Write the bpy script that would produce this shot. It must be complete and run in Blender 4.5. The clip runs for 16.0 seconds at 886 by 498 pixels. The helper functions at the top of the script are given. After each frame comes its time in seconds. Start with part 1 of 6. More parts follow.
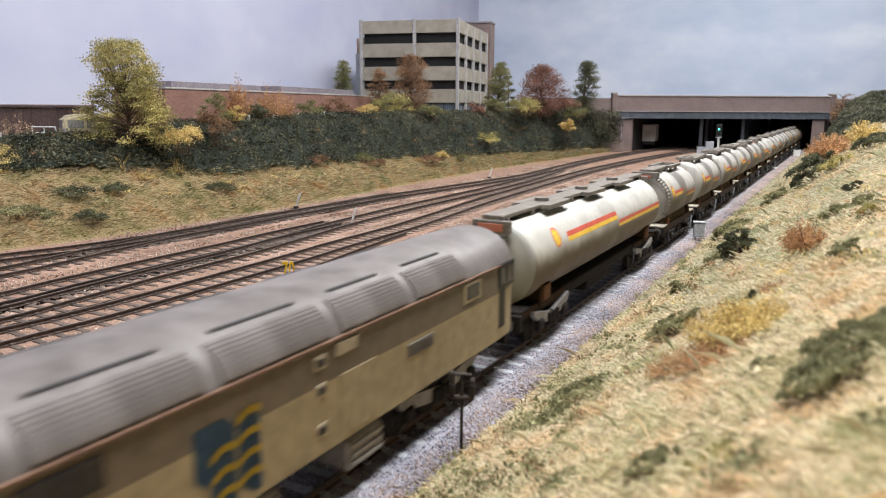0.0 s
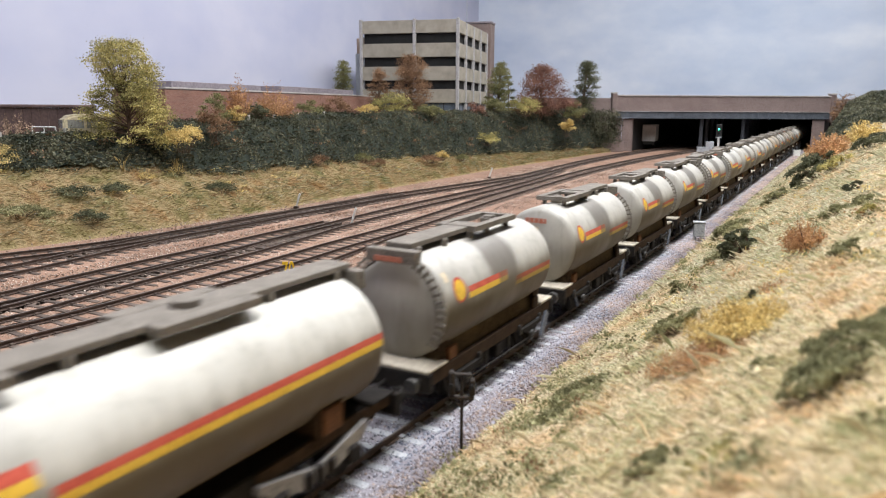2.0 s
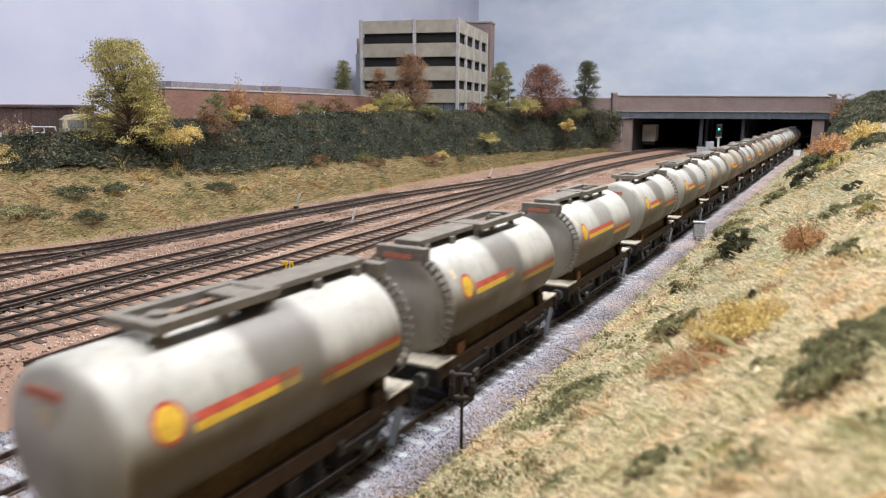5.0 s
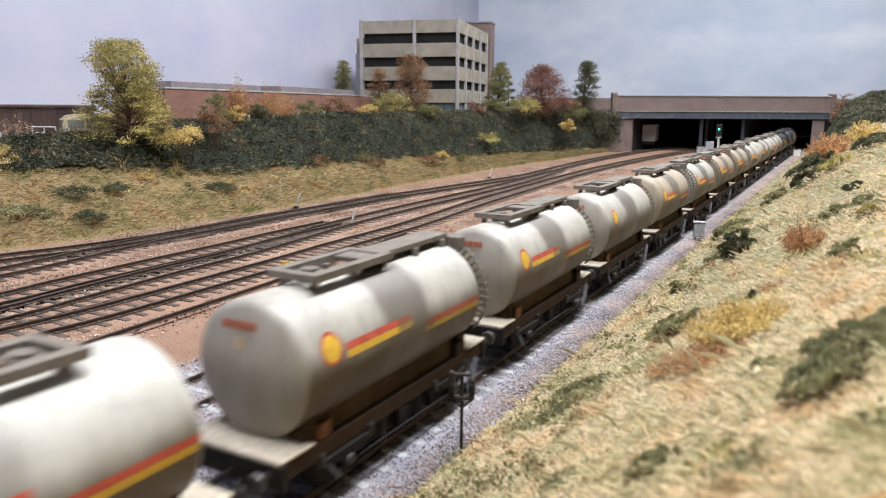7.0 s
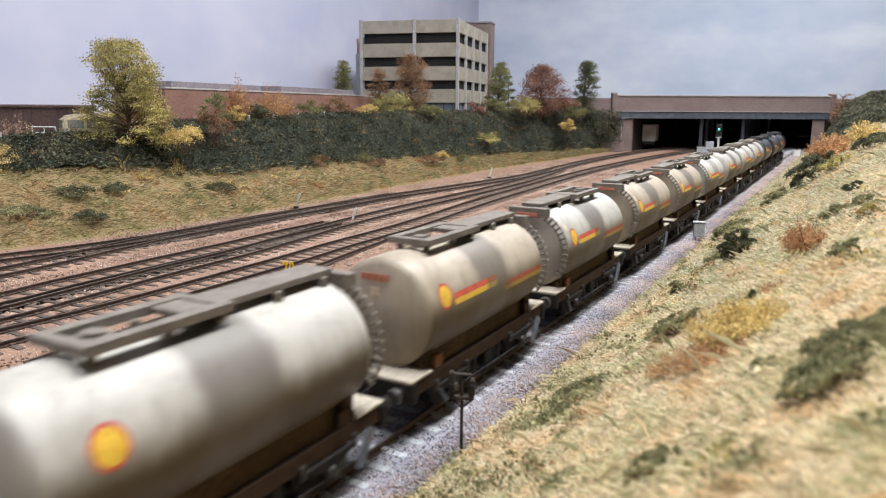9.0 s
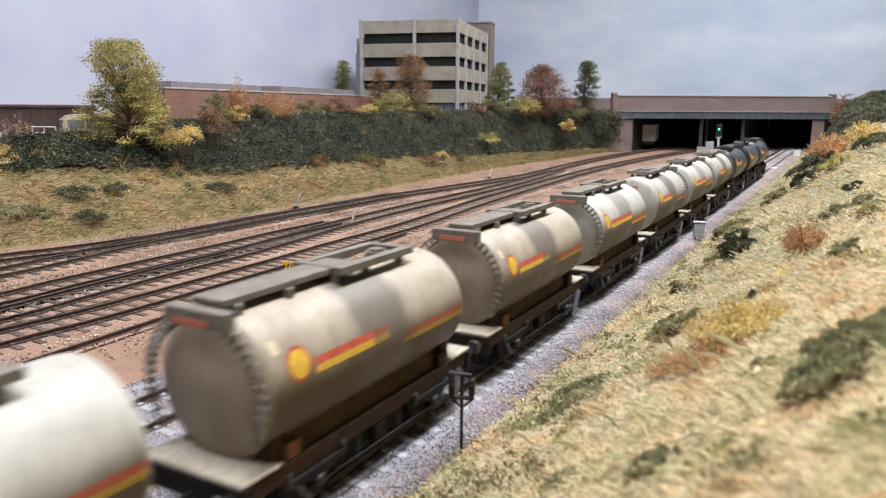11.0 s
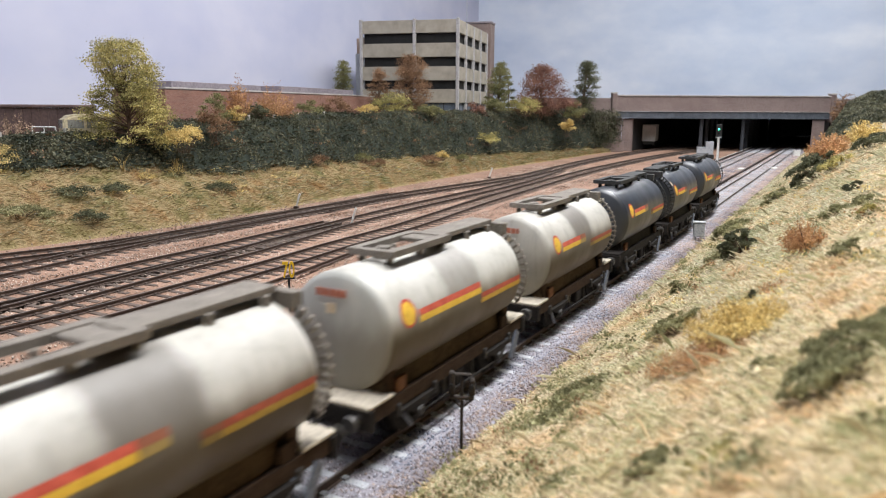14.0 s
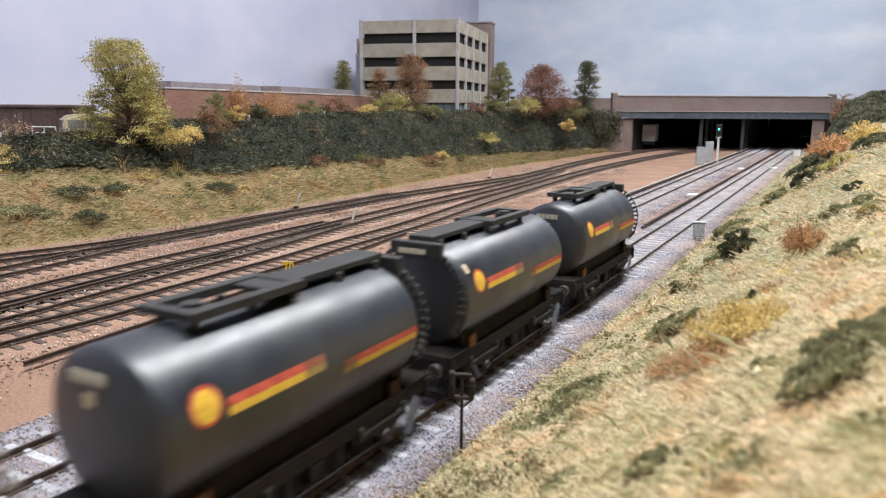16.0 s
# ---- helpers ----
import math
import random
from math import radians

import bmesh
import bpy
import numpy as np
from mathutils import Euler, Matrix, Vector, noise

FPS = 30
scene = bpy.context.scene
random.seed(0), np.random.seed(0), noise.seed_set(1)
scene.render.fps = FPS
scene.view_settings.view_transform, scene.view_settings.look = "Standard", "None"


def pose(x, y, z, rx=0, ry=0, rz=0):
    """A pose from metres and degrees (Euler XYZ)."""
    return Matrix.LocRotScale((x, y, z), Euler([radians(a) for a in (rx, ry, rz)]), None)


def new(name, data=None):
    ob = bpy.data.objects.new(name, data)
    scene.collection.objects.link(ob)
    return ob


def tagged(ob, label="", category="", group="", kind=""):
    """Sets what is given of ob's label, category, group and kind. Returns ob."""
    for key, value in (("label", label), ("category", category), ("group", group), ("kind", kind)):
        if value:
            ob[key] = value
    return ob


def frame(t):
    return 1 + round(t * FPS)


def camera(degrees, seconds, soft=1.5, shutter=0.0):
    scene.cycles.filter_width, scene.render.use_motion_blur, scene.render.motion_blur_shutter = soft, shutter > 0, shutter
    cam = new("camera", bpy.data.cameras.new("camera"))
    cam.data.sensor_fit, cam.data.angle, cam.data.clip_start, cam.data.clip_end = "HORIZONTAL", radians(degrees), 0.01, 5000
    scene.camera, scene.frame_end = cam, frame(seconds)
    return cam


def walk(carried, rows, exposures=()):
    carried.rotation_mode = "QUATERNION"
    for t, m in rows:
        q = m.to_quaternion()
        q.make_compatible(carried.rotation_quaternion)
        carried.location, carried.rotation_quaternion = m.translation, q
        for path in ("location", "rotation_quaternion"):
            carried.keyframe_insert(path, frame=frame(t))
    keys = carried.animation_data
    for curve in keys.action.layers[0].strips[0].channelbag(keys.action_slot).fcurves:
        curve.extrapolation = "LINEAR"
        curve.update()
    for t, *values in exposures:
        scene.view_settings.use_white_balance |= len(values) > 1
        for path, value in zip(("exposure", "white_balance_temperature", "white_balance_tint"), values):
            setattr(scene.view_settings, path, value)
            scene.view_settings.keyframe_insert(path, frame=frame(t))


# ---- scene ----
# A 4 mm scale model railway. Lengths below are in millimetres of the model; U turns them into metres.
U = 0.001

cam = camera(62.58, 16.0, soft=1.0, shutter=0.5)
EYE = pose(0, 0, 0.089, 78.95, 0, 0) @ pose(0, 0, 0, 0, 0, 0.3)
walk(cam, [(0.0, EYE), (16.0, EYE)])
cam.data.dof.use_dof = True
cam.data.dof.focus_distance = 0.46
cam.data.dof.aperture_fstop = 34.0

# ---- light: a room lit by ceiling tubes ----
world = bpy.data.worlds.new("room_air")
scene.world = world
world.use_nodes = True
world.node_tree.nodes["Background"].inputs[0].default_value = (0.78, 0.84, 1.0, 1)
world.node_tree.nodes["Background"].inputs[1].default_value = 0.17


def tube_lamp(x, y, z, length, turn, watts):
    lamp = bpy.data.lights.new("ceiling_tube", "AREA")
    lamp.shape, lamp.size, lamp.size_y = "RECTANGLE", length, 0.16
    lamp.energy, lamp.color = watts, (0.97, 0.975, 1.0)
    ob = new("ceiling_tube", lamp)
    ob.matrix_world = pose(x, y, z, 0, 0, turn)
    return ob


# strip lights hung over the layout, and the ceiling light of the room
tube_lamp(0.10, 0.24, 0.86, 1.0, 61.1, 12.3)
tube_lamp(0.62, 1.18, 0.90, 1.0, 61.1, 11.5)
tube_lamp(0.50, 0.50, 1.62, 1.5, 61.1, 12)
scene.view_settings.exposure = 0.27


# ---- materials ----
def material(name, rough=0.6, metal=0.0, spec=0.5):
    m = bpy.data.materials.new(name)
    m.use_nodes = True
    b = m.node_tree.nodes["Principled BSDF"]
    b.inputs["Roughness"].default_value, b.inputs["Metallic"].default_value = rough, metal
    b.inputs["Specular IOR Level"].default_value = spec
    return m, m.node_tree, b


def link(t, a, b):
    t.links.new(a, b)


def noise_of(t, scale, detail=4.0, rough=0.6, vec=None, stretch=None):
    """Noise in object space; scale is in cycles per millimetre."""
    c = t.nodes.new("ShaderNodeTexCoord")
    n = t.nodes.new("ShaderNodeTexNoise")
    n.inputs["Scale"].default_value = scale / U
    n.inputs["Detail"].default_value, n.inputs["Roughness"].default_value = detail, rough
    src = vec or c.outputs["Object"]
    if stretch:
        mp = t.nodes.new("ShaderNodeMapping")
        mp.inputs["Scale"].default_value = stretch
        link(t, src, mp.inputs[0])
        src = mp.outputs[0]
    link(t, src, n.inputs["Vector"])
    return n.outputs["Fac"]


def ramp(t, fac, stops):
    r = t.nodes.new("ShaderNodeValToRGB")
    e = r.color_ramp.elements
    while len(e) < len(stops):
        e.new(0.5)
    for i, (p, c) in enumerate(stops):
        e[i].position, e[i].color = p, (*c, 1)
    link(t, fac, r.inputs[0])
    return r.outputs[0]


def mix(t, fac, a, b, blend="MIX"):
    m = t.nodes.new("ShaderNodeMix")
    m.data_type, m.blend_type = "RGBA", blend
    for s, v in ((m.inputs[0], fac), (m.inputs[6], a), (m.inputs[7], b)):
        if isinstance(v, (int, float)):
            s.default_value = v
        elif isinstance(v, tuple):
            s.default_value = (*v, 1)
        else:
            link(t, v, s)
    return m.outputs[2]


def bump(t, b, fac, dist, strength=0.6):
    n = t.nodes.new("ShaderNodeBump")
    n.inputs["Strength"].default_value, n.inputs["Distance"].default_value = strength, dist * U
    link(t, fac, n.inputs["Height"])
    link(t, n.outputs[0], b.inputs["Normal"])


def mottled(name, dark, light, scale=0.3, rough=0.7, relief=0.15, metal=0.0, spec=0.4, fine=2.0, spread=(0.35, 0.65), vary=0.0):
    """Two-scale variation of one colour, with a fine relief; vary: how far alike pieces differ."""
    m, t, b = material(name, rough, metal, spec)
    big = ramp(t, noise_of(t, scale), [(spread[0], dark), (spread[1], light)])
    small = noise_of(t, scale * fine * 4, 3)
    col = mix(t, 0.45, big, ramp(t, small, [(0.3, tuple(c * 0.6 for c in dark)), (0.7, tuple(min(1, c * 1.25) for c in light))]))
    if vary:
        info = t.nodes.new("ShaderNodeObjectInfo")
        col = mix(t, vary, col, ramp(t, info.outputs["Random"], [(0.0, tuple(c * 0.55 for c in dark)), (1.0, tuple(min(1, c * 1.3) for c in light))]))
    link(t, col, b.inputs["Base Color"])
    if relief:
        bump(t, b, small, relief)
    return m


def island(name, stops, rough=0.8, spec=0.2, glow=0.22):
    """Each loose piece takes its own tone."""
    m, t, b = material(name, rough, 0, spec)
    g = t.nodes.new("ShaderNodeNewGeometry")
    col = ramp(t, g.outputs["Random Per Island"], stops)
    patch = noise_of(t, 0.03, 3)
    col = mix(t, 0.5, col, ramp(t, patch, [(0.35, tuple(c * 0.6 for c in stops[0][1])), (0.65, tuple(min(1, c * 1.2) for c in stops[-1][1]))]))
    link(t, col, b.inputs["Base Color"])
    if glow:
        tr = t.nodes.new("ShaderNodeBsdfTranslucent")
        mx = t.nodes.new("ShaderNodeMixShader")
        mx.inputs[0].default_value = glow
        link(t, col, tr.inputs[0])
        link(t, b.outputs[0], mx.inputs[1])
        link(t, tr.outputs[0], mx.inputs[2])
        link(t, mx.outputs[0], t.nodes["Material Output"].inputs[0])
    return m


def sage_drift(t, col):
    """Grass that turns from tan to a pale sage green along the bank, in uneven drifts."""
    c = t.nodes.new("ShaderNodeTexCoord")
    sep = t.nodes.new("ShaderNodeSeparateXYZ")
    link(t, c.outputs["Object"], sep.inputs[0])
    far = t.nodes.new("ShaderNodeMapRange")
    far.inputs["From Min"].default_value, far.inputs["From Max"].default_value = 90 * U, 330 * U
    link(t, sep.outputs[1], far.inputs[0])
    drift = t.nodes.new("ShaderNodeMath")
    drift.operation = "MULTIPLY"
    link(t, far.outputs[0], drift.inputs[0])
    link(t, ramp(t, noise_of(t, 0.02, 4, 0.6), [(0.36, (0.25,) * 3), (0.56, (1.0,) * 3)]), drift.inputs[1])
    return mix(t, drift.outputs[0], col, mix(t, 1.0, col, (0.72, 0.79, 0.84), "MULTIPLY"))


def turf(name, dark, light, patches, sage=False):
    """Matted turf: fine grain, tinted in the same broad drifts as its blades."""
    m, t, b = material(name, 0.95, 0, 0.1)
    grain = noise_of(t, 0.7, 5, 0.7)
    col = ramp(t, grain, [(0.3, dark), (0.7, light)])
    col = mix(t, 0.9, col, ramp(t, noise_of(t, 0.045, 5, 0.65), patches), "MULTIPLY")
    if sage:
        col = sage_drift(t, col)
    link(t, col, b.inputs["Base Color"])
    bump(t, b, grain, 1.2, 0.9)
    return m


def meadow(name, stops, patches, sage=False):
    """Blades in mixed tones, tinted in broad drifts."""
    m, t, b = material(name, 0.85, 0, 0.15)
    g = t.nodes.new("ShaderNodeNewGeometry")
    col = ramp(t, g.outputs["Random Per Island"], stops)
    col = mix(t, 0.9, col, ramp(t, noise_of(t, 0.045, 5, 0.65), patches), "MULTIPLY")
    if sage:
        col = sage_drift(t, col)
    link(t, col, b.inputs["Base Color"])
    tr = t.nodes.new("ShaderNodeBsdfTranslucent")
    mx = t.nodes.new("ShaderNodeMixShader")
    mx.inputs[0].default_value = 0.45
    link(t, col, tr.inputs[0])
    link(t, b.outputs[0], mx.inputs[1])
    link(t, tr.outputs[0], mx.inputs[2])
    link(t, mx.outputs[0], t.nodes["Material Output"].inputs[0])
    return m


# ---- mesh helpers (millimetres) ----
def box(bm, x0, x1, y0, y1, z0, z1, m=None):
    v = [bm.verts.new((x, y, z)) for z in (z0, z1) for y in (y0, y1) for x in (x0, x1)]
    for f in ((0, 2, 3, 1), (4, 5, 7, 6), (0, 1, 5, 4), (2, 6, 7, 3), (0, 4, 6, 2), (1, 3, 7, 5)):
        bm.faces.new([v[i] for i in f])
    if m is not None:
        bmesh.ops.transform(bm, matrix=m, verts=v)
    return v


def soft_box(x0, x1, y0, y1, z0, z1, r=0.3, seg=1):
    bm = bmesh.new()
    box(bm, x0, x1, y0, y1, z0, z1)
    bmesh.ops.bevel(bm, geom=bm.edges[:], offset=r, segments=seg, affect="EDGES", profile=0.5)
    return bm


def tube(bm, a, b, r, n=8, r2=None):
    """A round bar from a to b."""
    a, b = Vector(a), Vector(b)
    m = Matrix.Translation((a + b) / 2) @ (b - a).to_track_quat("Z", "Y").to_matrix().to_4x4()
    bmesh.ops.create_cone(bm, cap_ends=True, segments=n, radius1=r, radius2=r if r2 is None else r2, depth=(b - a).length, matrix=m)


def lathe_y(profile, cx, cz, n=40, smooth=True):
    """A body turned about an axis along y: profile of (y, radius)."""
    bm = bmesh.new()
    rings = []
    for y, r in profile:
        if r < 1e-4:
            rings.append([bm.verts.new((cx, y, cz))])
        else:
            rings.append([bm.verts.new((cx + r * math.cos(2 * math.pi * i / n), y, cz + r * math.sin(2 * math.pi * i / n))) for i in range(n)])
    for p, q in zip(rings, rings[1:]):
        for i in range(n):
            j = (i + 1) % n
            vs = [p[i % len(p)], p[j % len(p)], q[j % len(q)], q[i % len(q)]]
            vs = list(dict.fromkeys(vs))
            if len(vs) > 2:
                bm.faces.new(vs).smooth = smooth
    bmesh.ops.recalc_face_normals(bm, faces=bm.faces[:])
    return bm


def sweep(path, prof, closed=True):
    """A cross-section of (across, up) carried along a level path of (x, y, z)."""
    bm = bmesh.new()
    rows = []
    for i, p in enumerate(path):
        a, b = Vector(path[max(i - 1, 0)]), Vector(path[min(i + 1, len(path) - 1)])
        d = (b - a).normalized()
        s = Vector((d.y, -d.x, 0)).normalized()
        rows.append([bm.verts.new(Vector(p) + s * u + Vector((0, 0, w))) for u, w in prof])
    k = len(prof)
    for r, q in zip(rows, rows[1:]):
        for i in range(k if closed else k - 1):
            bm.faces.new((r[i], r[(i + 1) % k], q[(i + 1) % k], q[i]))
    if closed:
        bm.faces.new(rows[0][::-1])
        bm.faces.new(rows[-1])
    bmesh.ops.recalc_face_normals(bm, faces=bm.faces[:])
    return bm


def mesh(name, bm, mat):
    d = bpy.data.meshes.new(name)
    bmesh.ops.scale(bm, vec=(U, U, U), verts=bm.verts[:])
    bm.to_mesh(d)
    bm.free()
    d.materials.append(mat)
    return d


def part(name, bm, mat, parent=None, label=""):
    ob = new(name, mesh(name, bm, mat) if isinstance(bm, bmesh.types.BMesh) else bm)
    ob.parent = parent
    if label:
        tagged(ob, label)
    return ob


def at(x, y, z=0.0, rz=0.0):
    return pose(x * U, y * U, z * U, 0, 0, rz)


def thing(name, label, category, m=None, group="", kind=""):
    ob = new(name)
    ob.empty_display_size = 0.01
    if m is not None:
        ob.matrix_world = m
    return tagged(ob, label, category, group, kind)


# main line: heading, and signed distance to the side of the camera
AZ = 28.9
DIR = Vector((math.sin(radians(AZ)), math.cos(radians(AZ)), 0))
SIDE = Vector((DIR.y, -DIR.x, 0))
MAIN, SECOND = -112.0, -176.0


def line(lat, s, z=0.0):
    return DIR * s + SIDE * lat + Vector((0, 0, z))


def track_pose(lat, s, z=0.0):
    p = line(lat, s, z)
    return at(p.x, p.y, p.z, -AZ)


def smooth_path(points, step):
    """Evenly spaced points on a smooth curve through the given ones."""
    p = [Vector((*q, 0)) if len(q) == 2 else Vector(q) for q in points]
    out = []
    for i in range(len(p) - 1):
        a, b, c, d = p[max(i - 1, 0)], p[i], p[i + 1], p[min(i + 2, len(p) - 1)]
        for k in range(40):
            t = k / 40
            out.append(0.5 * ((2 * b) + (c - a) * t + (2 * a - 5 * b + 4 * c - d) * t * t + (3 * b - a - 3 * c + d) * t ** 3))
    out.append(p[-1])
    res, need = [out[0]], step
    for a, b in zip(out, out[1:]):
        seg = (b - a).length
        while seg >= need:
            a = a + (b - a) * (need / seg)
            res.append(a.copy())
            seg -= need
            need = step
        need -= seg
    return res

CONCRETE = mottled("weathered_concrete", (0.30, 0.28, 0.25), (0.50, 0.47, 0.42), 0.08, 0.85)
SLEEPER_GREY = mottled("concrete_sleeper", (0.24, 0.25, 0.27), (0.42, 0.43, 0.45), 0.2, 0.85, vary=0.35)
SLEEPER_WOOD = mottled("creosoted_wood", (0.05, 0.036, 0.03), (0.135, 0.10, 0.08), 0.3, 0.9, vary=0.3)
RAIL = mottled("rusty_rail", (0.045, 0.03, 0.025), (0.11, 0.075, 0.058), 0.3, 0.6, metal=0.2)
RAIL_TOP = mottled("polished_rail_head", (0.12, 0.105, 0.095), (0.23, 0.205, 0.185), 0.3, 0.42, 0.0, metal=0.5)
EARTH = mottled("brown_ballast", (0.17, 0.098, 0.066), (0.33, 0.205, 0.145), 0.02, 0.95, 0.5, fine=12)
GREY_BED = mottled("grey_ballast_bed", (0.13, 0.12, 0.14), (0.30, 0.285, 0.31), 0.05, 0.95, 0.5, fine=6)
BANK_DRIFTS = [(0.30, (0.40, 0.46, 0.32)), (0.40, (0.80, 0.80, 0.66)), (0.50, (1.0, 0.97, 0.93)), (0.58, (1.0, 0.86, 0.72)), (0.70, (0.70, 0.50, 0.33))]
FAR_DRIFTS = [(0.28, (0.36, 0.46, 0.28)), (0.40, (0.66, 0.68, 0.50)), (0.52, (0.98, 0.93, 0.84)), (0.66, (0.80, 0.58, 0.40))]
GRASS_SOIL = turf("straw_coloured_turf", (0.15, 0.112, 0.062), (0.44, 0.355, 0.215), FAR_DRIFTS)
RIGHT_SOIL = turf("pale_straw_turf", (0.23, 0.17, 0.097), (0.72, 0.60, 0.42), BANK_DRIFTS, True)


def brickwork(name, dark, light, mortar):
    """Courses of bricks 3 mm long, far too small to see singly, on walls along x or y."""
    m, t, b = material(name, 0.85, 0, 0.3)
    c = t.nodes.new("ShaderNodeTexCoord")
    sep = t.nodes.new("ShaderNodeSeparateXYZ")
    link(t, c.outputs["Object"], sep.inputs[0])
    add = t.nodes.new("ShaderNodeMath")
    link(t, sep.outputs[0], add.inputs[0])
    link(t, sep.outputs[1], add.inputs[1])
    com = t.nodes.new("ShaderNodeCombineXYZ")
    link(t, add.outputs[0], com.inputs[0])
    link(t, sep.outputs[2], com.inputs[1])
    k = t.nodes.new("ShaderNodeTexBrick")
    k.inputs["Scale"].default_value = 1 / U
    for key, v in (("Brick Width", 3.2), ("Row Height", 1.1), ("Mortar Size", 0.09)):
        k.inputs[key].default_value = v
    for key, v in (("Color1", dark), ("Color2", light), ("Mortar", mortar)):
        k.inputs[key].default_value = (*v, 1)
    link(t, com.outputs[0], k.inputs["Vector"])
    stain = ramp(t, noise_of(t, 0.02, 5), [(0.35, tuple(v * 0.8 for v in dark)), (0.65, light)])
    link(t, mix(t, 0.4, k.outputs["Color"], stain), b.inputs["Base Color"])
    return m


BRICK = brickwork("red_brick", (0.17, 0.08, 0.06), (0.28, 0.14, 0.105), (0.36, 0.28, 0.24))
BROWN_BRICK = brickwork("brown_brick", (0.15, 0.11, 0.10), (0.24, 0.18, 0.165), (0.28, 0.24, 0.22))
COPING = mottled("pale_stone_coping", (0.30, 0.27, 0.26), (0.45, 0.42, 0.40), 0.1, 0.85)
GIRDER = mottled("blue_grey_painted_steel", (0.06, 0.07, 0.085), (0.12, 0.135, 0.16), 0.1, 0.6)
PIER_BLACK = mottled("near_black_steel_pier", (0.018, 0.02, 0.025), (0.045, 0.05, 0.06), 0.1, 0.7)
# near black that puts shade into the colour of enclosed places
DARK = mottled("shade_black", (0.008, 0.008, 0.008), (0.02, 0.02, 0.02), 0.1, 0.9)
CARPARK = mottled("buff_concrete_panel", (0.295, 0.27, 0.222), (0.35, 0.32, 0.265), 0.012, 0.85, 0.0, fine=1.0)
CARPARK_EDGE = mottled("grey_concrete_column", (0.30, 0.29, 0.29), (0.42, 0.41, 0.41), 0.05, 0.85)
GREY_PAINT = mottled("grey_painted_metal", (0.30, 0.32, 0.34), (0.42, 0.44, 0.46), 0.1, 0.5)
WHITE_PAINT = mottled("white_paint", (0.6, 0.6, 0.58), (0.8, 0.8, 0.78), 0.1, 0.6)
BUFF_BRICK = brickwork("buff_brick", (0.34, 0.24, 0.18), (0.46, 0.34, 0.26), (0.46, 0.40, 0.34))
ROOF_FELT = mottled("grey_roof_felt", (0.16, 0.14, 0.16), (0.26, 0.23, 0.25), 0.05, 0.8)
SHED = mottled("brown_steel_cladding", (0.10, 0.065, 0.06), (0.15, 0.10, 0.09), 0.05, 0.7)
CREAM = mottled("cream_paint", (0.55, 0.47, 0.30), (0.68, 0.60, 0.42), 0.05, 0.45)


def sky_paint(name, deep, mid, pale, wisp):
    """A hand-painted backdrop: soft white and mauve cloud on pale blue."""
    m, t, b = material(name, 0.9, 0, 0.1)
    soft = noise_of(t, 0.0035, 3, 0.5, stretch=(1, 1, 2.2))
    wisps = noise_of(t, 0.012, 4, 0.55, stretch=(1, 1, 1.6))
    col = ramp(t, soft, [(0.36, deep), (0.52, mid), (0.66, pale)])
    col = mix(t, 0.3, col, ramp(t, wisps, [(0.4, mid), (0.65, wisp)]))
    link(t, col, b.inputs["Base Color"])
    return m


# lavender and blue-grey paint; left dimmed, end raised to hold uneven light
SKY = sky_paint("painted_lavender_sky_dimmed", (0.415, 0.44, 0.585), (0.465, 0.485, 0.615), (0.53, 0.54, 0.65), (0.58, 0.58, 0.67))
SKY_END_LIT = sky_paint("painted_blue_grey_sky_lit", (0.48, 0.57, 0.72), (0.60, 0.68, 0.81), (0.73, 0.79, 0.88), (0.80, 0.84, 0.91))
ROOM_WALL = mottled("grey_room_wall", (0.32, 0.32, 0.33), (0.38, 0.38, 0.39), 0.002, 0.9, 0)
GLASS_BLUE = mottled("blue_grey_glazing", (0.08, 0.10, 0.13), (0.13, 0.16, 0.20), 0.05, 0.2, 0)
BLACK_PAINT = mottled("black_paint", (0.007, 0.007, 0.008), (0.02, 0.02, 0.021), 0.2, 0.5, 0)
BARK = mottled("brown_bark", (0.07, 0.045, 0.03), (0.15, 0.10, 0.07), 0.3, 0.9)
RUST = mottled("rusty_brown_metal", (0.03, 0.02, 0.014), (0.075, 0.048, 0.032), 0.3, 0.8)
SIGNAL_DARK = mottled("dark_brown_signal_paint", (0.016, 0.012, 0.010), (0.045, 0.034, 0.027), 0.3, 0.8)
SIGN_YELLOW = mottled("yellow_sign_enamel", (0.75, 0.45, 0.02), (0.85, 0.55, 0.03), 0.2, 0.5, 0)
DRY_BLADES = meadow("dry_grass_blades", [(0.0, (0.20, 0.145, 0.08)), (0.45, (0.40, 0.31, 0.175)), (0.8, (0.62, 0.51, 0.31)), (1.0, (0.24, 0.24, 0.12))], FAR_DRIFTS)
PALE_BLADES = meadow("pale_grass_blades", [(0.0, (0.27, 0.23, 0.135)), (0.3, (0.66, 0.56, 0.38)), (0.65, (0.92, 0.84, 0.65)), (0.8, (0.40, 0.41, 0.24)), (1.0, (0.86, 0.71, 0.48))], BANK_DRIFTS, True)
STONES_GREY = island("grey_ballast_stones", [(0.0, (0.07, 0.078, 0.10)), (0.25, (0.20, 0.22, 0.28)), (0.7, (0.38, 0.42, 0.52)), (0.9, (0.68, 0.71, 0.80)), (1.0, (0.38, 0.28, 0.22))], 0.9, 0.2, 0)
STONES_MAUVE = island("mauve_ballast_stones", [(0.0, (0.12, 0.10, 0.105)), (0.3, (0.28, 0.245, 0.26)), (0.75, (0.44, 0.40, 0.43)), (1.0, (0.38, 0.27, 0.20))], 0.9, 0.2, 0)
